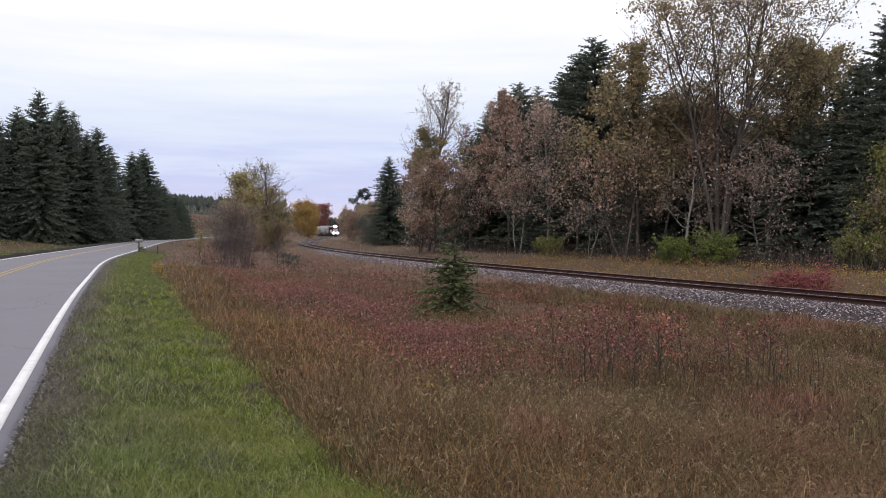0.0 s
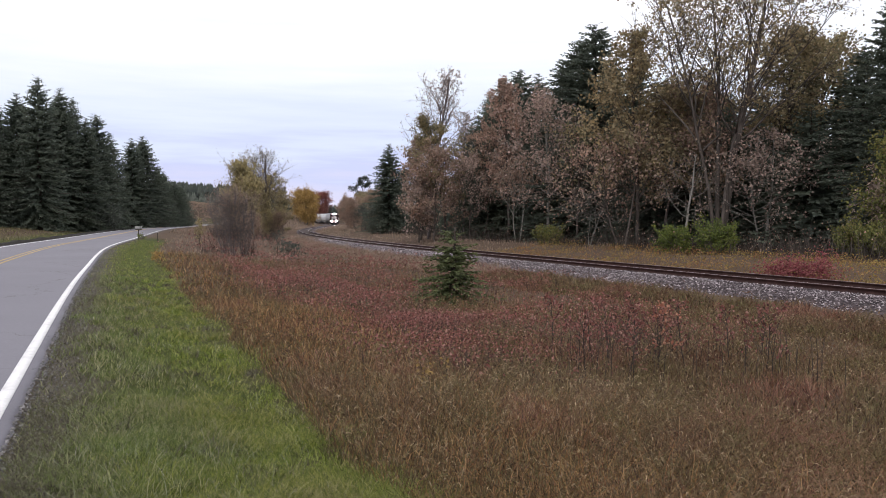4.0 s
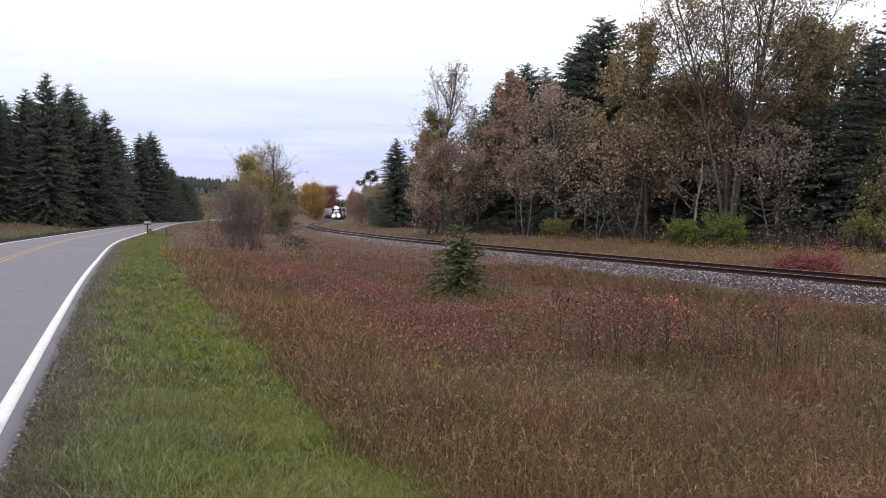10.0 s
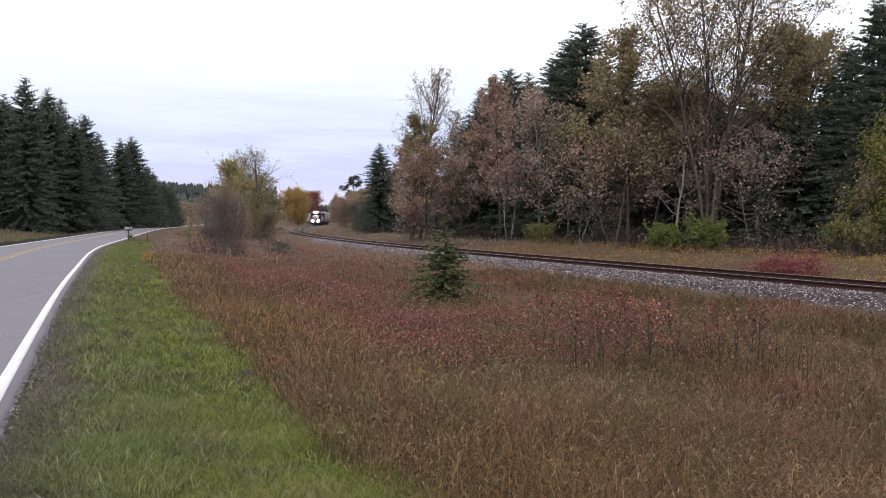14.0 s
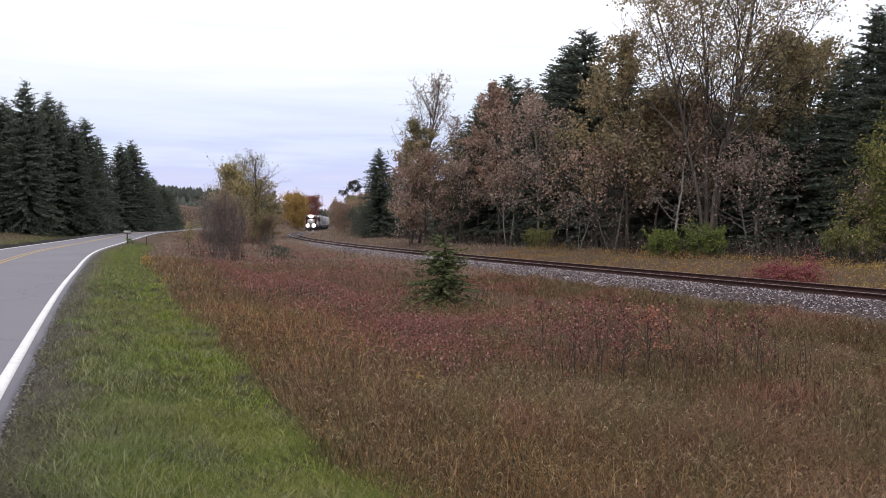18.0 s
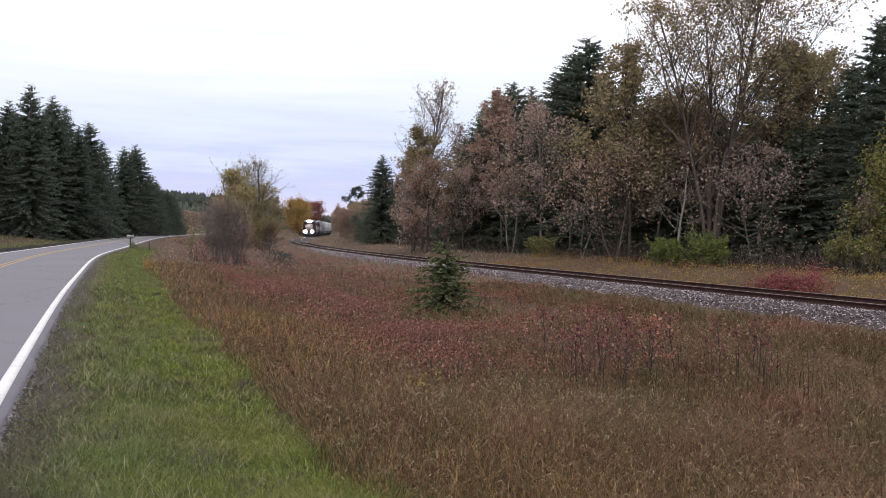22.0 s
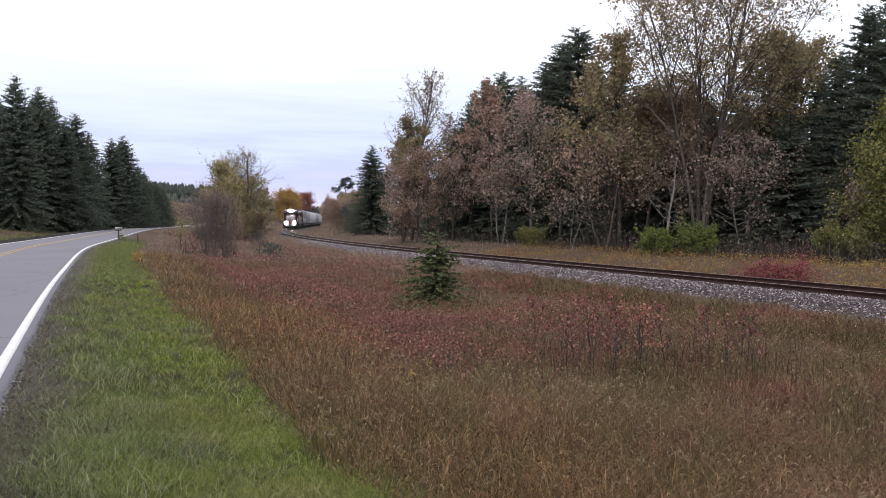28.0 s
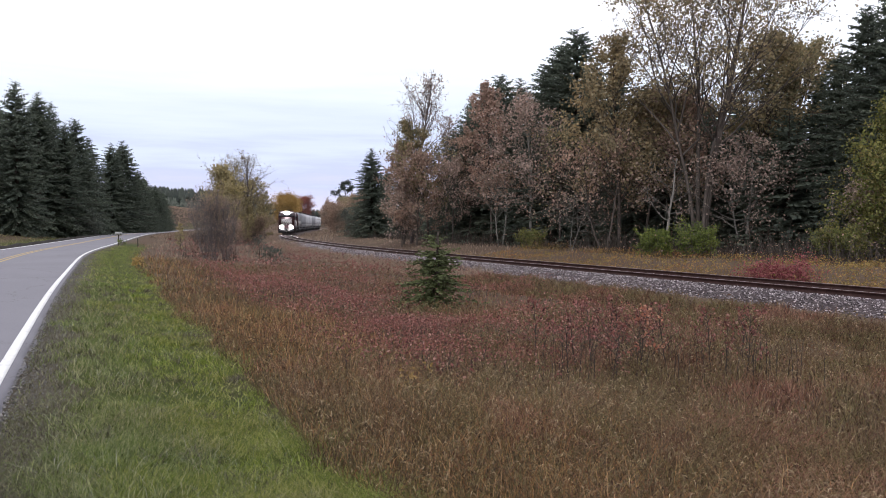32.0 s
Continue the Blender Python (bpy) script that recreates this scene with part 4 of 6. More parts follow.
    tree(-50.6, 108, 2.2, 4.6, 145, "pine_pale", "bark_dark", "grey-green bush at the foot of the spruces", 0.14, group="", name="roadside_bush", trunks=6, fork=0.5, r0=0.03, base=0.05, limbs=10, leaf_n=4000, up=0.8)
    # between road and railway
    for i, (x, y, top, w) in enumerate(((-29.6, 106, 10.6, 8.0), (-26.8, 105, 11.2, 7.6))):
        tree(x, y, top, w, 121 + 50 * i, "leaf_gold", "twig", "bare-topped tree with a few yellow leaves", 0.12, group="bare roadside trees", r0=0.2, base=0.3, limbs=30, twigs=6, sprigs=5, leaf_n=400, up=0.9, puff=0.015)
    tree(-27.0, 118, 6.6, 3.4, 129, "leaf_olive", "bark_mid", "slim dark olive tree beyond a roadside thicket", 0.16, group="", r0=0.08, base=0.1, limbs=30, leaf_n=3500, up=1.0)
    tree(-27.6, 99, 8.8, 6.4, 122, "leaf_dull_gold", "bark_pale", "golden leafy tree in a roadside thicket", 0.2, group="", r0=0.1, base=0.04, limbs=34, leaf_n=7500, up=1.4, puff=0.05)
    tree(-27.0, 110, 7.8, 5.0, 123, "leaf_dull_gold", "bark", "golden leafy tree in a roadside thicket", 0.15, group="", r0=0.1, base=0.04, limbs=30, leaf_n=5000, up=1.3, puff=0.05)
    tree(-30.0, 108, 6.8, 6.0, 128, "leaf_dull_gold", "bark", "olive leafy tree in a roadside thicket", 0.15, group="", r0=0.1, base=0.04, limbs=28, leaf_n=4500, up=1.2, puff=0.05)
    tree(-27.6, 104, 6.6, 5.4, 151, "leaf_dull_gold", "bark", "olive leafy tree in a roadside thicket", 0.14, group="", r0=0.09, base=0.03, limbs=28, leaf_n=4500, up=1.2, puff=0.05)
    for i, (x, y, top, w, leaf) in enumerate(((-26.2, 101, 3.0, 3.6, "leaf_dull_gold"), (-26.4, 108, 2.6, 3.4, "leaf_brown"), (-25.4, 93, 2.0, 3.6, "leaf_brown"))):
        tree(x, y, top, w, 160 + i, leaf, "bark_dark", "tangled autumn shrub in a roadside thicket", 0.1, group="thicket shrubs", name="thicket_shrub", trunks=6, fork=0.4, r0=0.03, base=0.05, limbs=10, twigs=5, leaf_n=5000, up=1.0)
    tree(-24.1, 90.0, 2.6, 1.6, 146, "leaf_gold", "bark_pale", "dead pale-barked trunk before a thicket", 0.1, group="", name="dead_tree", r0=0.07, base=0.5, limbs=7, twigs=3, sprigs=1, leaf_n=0, up=0.8)
    tree(-20.6, 60, 1.8, 0.9, 147, "leaf_dull_gold", "bark_mid", "small yellowing sapling in the dry field", 0.08, group="", name="field_sapling", r0=0.03, base=0.15, limbs=18, leaf_n=450, up=1.0)
    for i, (x, y, top, w) in enumerate(((-15.5, 50.2, 3.7, 2.8), (-14.8, 49.8, 4.2, 2.8), (-14.2, 50.3, 3.6, 2.6))):
        tree(x, y, top, w, 124 + 40 * i, "leaf_brown", "twig", "dark leafless shrub with many fine stems", 0.05, group="bare shrubs", name="bare_shrub", trunks=14, fork=0.22, r0=0.024, base=0.06, limbs=9, twigs=5, sprigs=2, leaf_n=14, up=2.0)
    tree(-48.0, 246, 10.6, 9.0, 126, "leaf_yellow", "bark", "round-crowned maple in full yellow leaf", 0.28, group="far maples", name="maple_tree", r0=0.25, base=0.1, limbs=64, leaf_n=15000, up=0.3, crown_shape=1.1, puff=0.06)
    tree(-76.5, 430, 16.0, 11.0, 127, "leaf_red", "bark", "round-crowned maple in red leaf", 0.34, group="far maples", name="maple_tree", r0=0.25, base=0.1, limbs=60, leaf_n=12000, up=0.3, crown_shape=1.25, puff=0.06)
    for i, (x, y, top, w) in enumerate(((-21.0, 150, 5.4, 4.6), (-15.2, 140, 6.2, 6.0), (-17.8, 136, 4.6, 5.0), (-12.5, 128, 6.0, 6.0), (-17.4, 146, 6.0, 5.4))):
        tree(x, y, top, w, 130 + i, ("leaf_brown", "leaf_olive", "leaf_brown")[i % 3], "twig", "brown thicket tree beside the railway curve", 0.13, group="thicket by the curve", r0=0.09, base=0.03, limbs=38, leaf_n=9000, up=1.3, puff=0.04)
    tree(-18.9, 155, 10.4, 5.2, 136, "pine_dark", "bark_dark", "open-crowned dark pine rising from a thicket", 0.22, group="", name="pine_tree", r0=0.13, base=0.45, limbs=15, twigs=3, sprigs=2, leaf_n=1700, up=0.6, puff=0.04, gap=0.5)
    # bushes on the far side of the track
    for i, (x, y, top, w, leaf) in enumerate(((12.4, 41, 1.0, 1.7, "leaf_green"), (14.3, 40, 0.65, 2.6, "leaf_green"), (19.9, 36, 0.9, 2.3, "leaf_lime"), (7.2, 55, 0.5, 2.1, "leaf_lime"), (-13.4, 116, 4.2, 4.0, "pine_pale"))):
        tree(x, y, top, w, 140 + i, leaf, "bark", "low green bush at the foot of the woods", 0.07, group="green bushes", name="green_bush", trunks=8, fork=0.45, r0=0.03, base=0.08, limbs=9, twigs=4, sprigs=2, leaf_n=6720, up=0.8)
    tree(12.75, 27, -0.42, 2.1, 150, "leaf_crimson", "bark_dark", "low crimson-leaved bush beside the track", 0.05, group="", name="red_bush", trunks=9, fork=0.9, r0=0.014, base=0.1, limbs=8, twigs=4, sprigs=2, leaf_n=9000, up=0.2, puff=0.06, gap=0.05)


def young_spruces():
    s = spruce("young_spruce", 2.2, 0.95, 31, "small young spruce standing in the dry field", "conifer tree", M["spruce_young"], whorl=0.125, low=0.04, let=0.13, dense=1.7, branches=10, group="young spruces")
    scaled(s, 0.05, 22.0, 1.04, 40, 1.3)
    for i, (x, y, h, w) in enumerate(((-11.1, 47.0, 1.7, 1.7), (-10.5, 47.6, 1.1, 1.2), (-9.9, 46.6, 0.9, 1.0))):
        broadleaf("young_pine", (x, y, ground_z(x, y)), "scrawny young pine standing in the dry field", "conifer tree", 350 + i, M["pine_pale"], M["bark_dark"], 0.06, "young pines", H=h, spread=w, r0=0.03, base=0.15, limbs=14, twigs=4, sprigs=2, leaf_n=420, up=0.25, puff=0.03, gap=0.3)


def scatter(rng, n, near, far, half_deg=52, power=1.0, centre_deg=0.0):
    """Random places in a sector before the viewer's verge, by distance and bearing."""
    d = near + (far - near) * rng.uniform(0, 1, n) ** power
    a = np.radians(rng.uniform(-half_deg, half_deg, n) + centre_deg)
    return d * np.sin(a), d * np.cos(a), d


def patchy(x, y, scale, seed):
    """Smooth pseudo-random patches, about -1 to 1."""
    rng = np.random.default_rng(seed)
    v = 0
    for _ in range(7):
        k = rng.normal(size=2) / scale
        v = v + np.sin(k[0] * x + k[1] * y + rng.uniform(0, 6.28))
    return v / 3.2


def redness(x, y, r):
    """Where the low red-leaved shrubs crowd out the grass."""
    d = np.hypot(x, y)
    core = smooth01(7.2, 10.8, y + 1.6 * patchy(x, y, 1.6, 5) - 2.6 * smooth01(-0.8, 0.8, x)) * smooth01(3.3, 6.2, r + 0.8 * patchy(x, y, 1.5, 8)) * smooth01(7.0, 2.5, x + 0.05 * y + 1.5 * patchy(x, y, 1.4, 7))
    core = core * (1 - 0.55 * smooth01(23, 32, y + 2 * patchy(x, y, 2.0, 14)))
    core = core * (1 - 0.75 * smooth01(2.0, 1.0, np.hypot(x - 1.4, (y - 13.6) / 1.3)))
    core = core * (1 - 0.95 * smooth01(2.6, 1.5, np.hypot((x - 1.3) / 1.3, (y - 20.3) / 1.9)))
    return np.clip(core * (0.8 + 0.55 * patchy(x, y, 2.6, 3) + 0.4 * patchy(x, y, 0.8, 4)), 0, 1)


FIELD_FAR = Geo()


def field_cover():
    rng = np.random.default_rng(77)

    def keep(x, y, red_want=None):
        z, r, t = land(x, y)
        wave = 0.35 * patchy(x, y, 1.2, 9)
        ok = (r > 2.5 + 0.6 * wave + 0.14 * smooth01(7.5, 3.5, y)) & (t < -3.0 + 1.4 * smooth01(46, 80, y) + 0.45 * patchy(x, y, 0.4, 12)) & (y > 1.5)
        if red_want is not None:
            q = rng.uniform(size=len(x))
            rd = redness(x, y, r)
            ok &= ((q < rd) & (t < -3.8)) if red_want else (q > rd * 0.75)
        return ok, z, r

    g, heads = Geo(), Geo()
    for n, near, far, h, w in ((110000, 2.6, 9, 0.33, 0.0042), (100000, 9, 20, 0.34, 0.007), (50000, 20, 45, 0.33, 0.013), (36000, 45, 130, 0.28, 0.03)):
        x, y, d = scatter(rng, n, near, far, 46 if far < 21 else 40)
        ok, z, r = keep(x, y, False)
        x, y, z, d, r = x[ok], y[ok], z[ok], d[ok], r[ok]
        tall = h * rng.uniform(0.5, 1.3, len(x)) * (1 + 0.3 * patchy(x, y, 1.6, 6) + 0.2 * patchy(x, y, 0.45, 16)) * (0.55 + 0.45 * smooth01(2.3, 4.2, r))
        tip = blades(g if near < 45 else FIELD_FAR, np.stack([x, y, z - 0.03], 1), tall, w * rng.uniform(0.6, 1.5, len(x)), 1.0, rng)
        pick = rng.uniform(size=len(x)) < np.clip((0.17 + 0.13 * patchy(x, y, 0.8, 66)) if near < 20 else 0.06, 0.03, 1)
        tp = tip[pick]
        if len(tp):
            m = len(tp)
            dirs = unit(rng.normal(size=(m, 3)) * (1, 1, 0.4) + np.array([0, 0, -0.2]))
            ln = rng.uniform(0.02, 0.075, (m, 1))
            side = unit(np.cross(dirs, rng.normal(size=(m, 3)))) * w * 0.65
            mid = tp + dirs * ln * 0.5 + np.array([0, 0, 0.22]) * ln
            end = tp + dirs * ln - np.array([0, 0, 0.3]) * ln * rng.uniform(0.2, 1.8, (m, 1))
            v = np.stack([tp - side * 0.5, tp + side * 0.5, mid + side, mid - side, end], 1)
            k = np.arange(m)[:, None] * 5
            heads.add(v.reshape(-1, 3), k + np.array([[0, 1, 2, 3]]), k + np.array([[3, 2, 4]]))
    # a ragged fringe of grass against the ballast's foot
    for n, y0, y1, lo, hi, h, w in ((34000, 6, 34, -5.2, -2.75, 0.28, 0.011), (20000, 34, 75, -5.0, -2.2, 0.26, 0.018), (16000, 75, 170, -4.6, -1.5, 0.22, 0.035)):
        st = rng.uniform(TRACK.s_of_y(y0), TRACK.s_of_y(y1), n)
        x, y = TRACK.offset(st, hi - (hi - lo) * rng.uniform(0, 1, n) ** 0.8 + 0.3 * patchy(st, st * 0, 0.5, 13))
        z = np.maximum(land(x, y)[0], np.interp(TRACK.signed(x, y), (-3.9, -3.3, -2.5, -1.75, -1.3), (-1.08, -0.98, -0.72, -0.46, -0.37)))
        blades(g if y1 < 40 else FIELD_FAR, np.stack([x, y, z - 0.03], 1), h * rng.uniform(0.5, 1.3, n), w * rng.uniform(0.6, 1.4, n), 0.9, rng)
    f = thing("field_grass", (0, 0, 0), "tall dry tan and rusty field grass with seed heads", "grass", kind="stuff")
    part("blades", g, M["straw"], f)
    edge = Geo()
    for n, near, far, w in ((26000, 2.6, 8, 0.005), (26000, 8, 18, 0.009), (14000, 18, 45, 0.018)):
        x, y, d = scatter(rng, n, near, far, 40, 0.9, -8)
        ok, z, r = keep(x, y)
        ok &= rng.uniform(size=len(x)) < 0.9 * smooth01(6.8, 3.2, r + 0.9 * patchy(x, y, 0.8, 19))
        x, y, z = x[ok], y[ok], z[ok]
        blades(edge, np.stack([x, y, z - 0.03], 1), rng.uniform(0.2, 0.5, len(x)) * (0.5 + 0.5 * smooth01(2.3, 3.8, r[ok])), w * rng.uniform(0.6, 1.4, len(x)), 0.5, rng)
    part("edge_blades", edge, M["straw_edge"], f, "golden straw along the field's edge")
    # dark-coloured blades stand in for the shadow fringe between verge and field
    shade_fringe = Geo()
    for n, near, far, w in ((40000, 2.6, 9, 0.005), (30000, 9, 22, 0.009)):
        x, y, d = scatter(rng, n, near, far, 40, 0.9, -8)
        z, r, t = land(x, y)
        r = r - 0.21 * patchy(x, y, 1.2, 9) - 0.14 * smooth01(7.5, 3.5, y)
        ok = (r > 2.45) & (r < 2.95 + 0.2 * patchy(x, y, 0.4, 21))
        blades(shade_fringe, np.stack([x, y, z - 0.02], 1)[ok], rng.uniform(0.1, 0.24, ok.sum()), w, 1.2, rng)
    part("edge_thatch", shade_fringe, M["shade_fringe"], f, "dark blades coloured as the shadow fringe along the field's edge")
    weeds = Geo()
    for n, near, far, size in ((110000, 2.6, 8, 0.0085), (90000, 8, 18, 0.015), (60000, 18, 45, 0.03)):
        x, y, d = scatter(rng, n, near, far, 44)
        ok, z, r = keep(x, y, False)
        x, y, z = x[ok], y[ok], z[ok]
        ok = rng.uniform(size=len(x)) < 0.55 + 0.5 * patchy(x, y, 0.7, 71)
        x, y, z = x[ok], y[ok], z[ok]
        leaves(weeds, np.stack([x, y, z + rng.uniform(0.06, 0.38, len(x))], 1), size, rng, 0.0, 3.2)
    part("weed_leaves", weeds, M["weed"], f, "withered brown weed leaves")
    part("seed_heads", heads, M["seed"], f, "pale drooping grass seed heads")
    # low red shrubs as leafy stuff on thin stems
    g, st = Geo(), Geo()
    for n, near, far, size, stems in ((130000, 7, 15, 0.022, 0.06), (170000, 15, 32, 0.03, 0.05), (80000, 32, 75, 0.062, 0.0), (18000, 75, 125, 0.14, 0.0)):
        x, y, d = scatter(rng, n, near, far, 42)
        ok, z, r = keep(x, y, True)
        x, y, z = x[ok], y[ok], z[ok]
        top = 0.62 + 0.22 * patchy(x, y, 0.9, 15)
        c = np.stack([x, y, z + top * rng.uniform(0.35, 1.05, len(x)) ** 0.6], 1)
        leaves(g, c, size, rng, 0.35, 1.5)
        pick = rng.uniform(size=len(x)) < stems
        if pick.any():
            blades(st, np.stack([x, y, z - 0.03], 1)[pick], top[pick], 0.009, 0.25, rng)
    x, y = rng.uniform(1.6, 5.6, 110), rng.uniform(10.2, 12.6, 110)
    blades(st, np.stack([x, y, land(x, y)[0] - 0.03], 1), rng.uniform(0.6, 1.05, 110), 0.012, 0.12, rng)
    f = thing("red_undergrowth", (0, 0, 0), "low dull-red leafy shrubs spread through the field", "undergrowth", kind="stuff")
    part("leaves", g, M["leaf_field"], f)
    part("stems", st, M["bark_dark"], f, "thin dark stems")
    # grey-brown brush filling the foot of the woods and thickets
    g, lv = Geo(), Geo()
    x, y, d = scatter(rng, 80000, 33, 175, 42, 1.0)
    z, r, t = land(x, y)
    wild = 0.5 + 0.5 * patchy(x, y, 2.2, 61)
    ok = ((t > 10.5 + 1.5 * patchy(x, y, 3, 60)) & (t < 24)) | ((y > 85) & (t < -4.5) & (r > 7) & (wild > 0.35))
    ok |= (np.hypot(x + 15.6, y - 50.5) < 2.2)
    x, y, z, wild = x[ok], y[ok], z[ok], wild[ok]
    tip = blades(g, np.stack([x, y, z - 0.05], 1), rng.uniform(0.3, 1.7, len(x)) * (0.4 + 0.8 * wild), 0.016 + 0.0003 * y, 0.7, rng)
    bushy = tip[(np.hypot(tip[:, 0] + 15.6, tip[:, 1] - 50.5) > 3.5)][::2]
    leaves(lv, bushy + rng.normal(size=(len(bushy), 3)) * 0.4, 0.075, rng)
    f = thing("brush", (0, 0, 0), "tangled grey-brown brush at the foot of the woods", "undergrowth", kind="stuff")
    part("stems", g, M["bark_dark"], f)
    part("leaves", lv, M["leaf_brown"], f, "sparse brown leaves")
    # yellow strip between the track and the woods, and the far roadside
    g = Geo()
    x, y, d = scatter(rng, 60000, 18, 110, 42, 1.1)
    z, r, t = land(x, y)
    ok = (t > 3.0 + 0.4 * patchy(x, y, 0.7, 12)) & (t < 12.5 + 2 * patchy(x, y, 2, 30))
    far_off = ok & (y + 6 * patchy(x, y, 2, 31) > 52)
    tall = 0.34 * rng.uniform(0.5, 1.3, far_off.sum())
    blades(FIELD_FAR, np.stack([x, y, z - 0.03], 1)[far_off], tall * 0.75, 0.03, 0.7, rng)
    ok &= ~far_off
    x, y, z = x[ok], y[ok], z[ok]
    blades(g, np.stack([x, y, z - 0.03], 1), 0.24 * rng.uniform(0.5, 1.3, len(x)), 0.014 * rng.uniform(0.6, 1.5, len(x)), 1.2, rng)
    w2 = Geo()
    pick = np.repeat(np.arange(len(x)), rng.integers(1, 8, len(x)))
    leaves(w2, np.stack([x[pick] + rng.normal(size=len(pick)) * 0.2, y[pick] + rng.normal(size=len(pick)) * 0.2, z[pick] + rng.uniform(0.04, 0.3, len(pick)) * (1 + 0.6 * patchy(x, y, 0.6, 33)[pick])], 1), 0.05, rng)
    tagged(new("yellow_weeds", w2.mesh("yellow_weeds", M["weed_gold"])), "low yellow and orange weeds beside the track", "undergrowth", kind="stuff")
    around = Geo()
    # the same field grass carries on to the sides and behind
    x, y, d = scatter(rng, 170000, 1.5, 30, 180, 0.65)
    z, r, t = land(x, y)
    ok = (r > 2.5) & (t < -3.5) & ((np.abs(np.arctan2(x, y)) > 0.72) | (d < 2.8))
    x, y, z = x[ok], y[ok], z[ok]
    blades(around, np.stack([x, y, z - 0.03], 1), 0.34 * rng.uniform(0.5, 1.3, len(x)), 0.011, 1.0, rng)
    x, y, d = scatter(rng, 60000, 105, 310, 16, 0.8, -11)
    z, r, t = land(x, y)
    ok = (r > 1.5) & (np.abs(t) > 1.45) & (t < 26)
    x, y, z = x[ok], y[ok], z[ok]
    blades(FIELD_FAR, np.stack([x, y, z - 0.03], 1), 0.4 * rng.uniform(0.5, 1.3, len(x)), 0.0005 * y, 0.7, rng)
    x, y, d = scatter(rng, 30000, 160, 430, 5, 0.8, -19.5)
    z, r, t = land(x, y)
    ok = ((r > 1.5) | (r < -9)) & (np.abs(t) > 3)
    blades(FIELD_FAR, np.stack([x, y, z - 0.03], 1)[ok], 0.5 * rng.uniform(0.5, 1.3, ok.sum()), 0.0006 * y[ok], 0.8, rng)
    x, y, d = scatter(rng, 40000, 50, 190, 25, 1.0, -24)
    z, r, t = land(x, y)
    ok = (r < -7.3) & (r > -19)
    x, y, z = x[ok], y[ok], z[ok]
    rough = Geo()
    blades(rough, np.stack([x, y, z - 0.03], 1), 0.24 * rng.uniform(0.5, 1.3, len(x)), 0.05, 0.8, rng)
    tagged(new("roadside_grass", rough.mesh("roadside_grass", M["lawn_olive"])), "dull olive grass between the road and spruces", "grass", kind="stuff")
    tagged(new("dry_grass", around.mesh("dry_grass", M["straw"])), "dry brown field grass beside the verge", "grass", kind="stuff")
    tagged(new("rusty_grass", FIELD_FAR.mesh("rusty_grass", M["straw_far"])), "low dusky brown grass beside the railway curve", "grass", kind="stuff")
    tagged(new("yellow_grass", g.mesh("yellow_grass", M["straw_yellow"])), "knee-high yellowed grass between track and woods", "grass", kind="stuff")


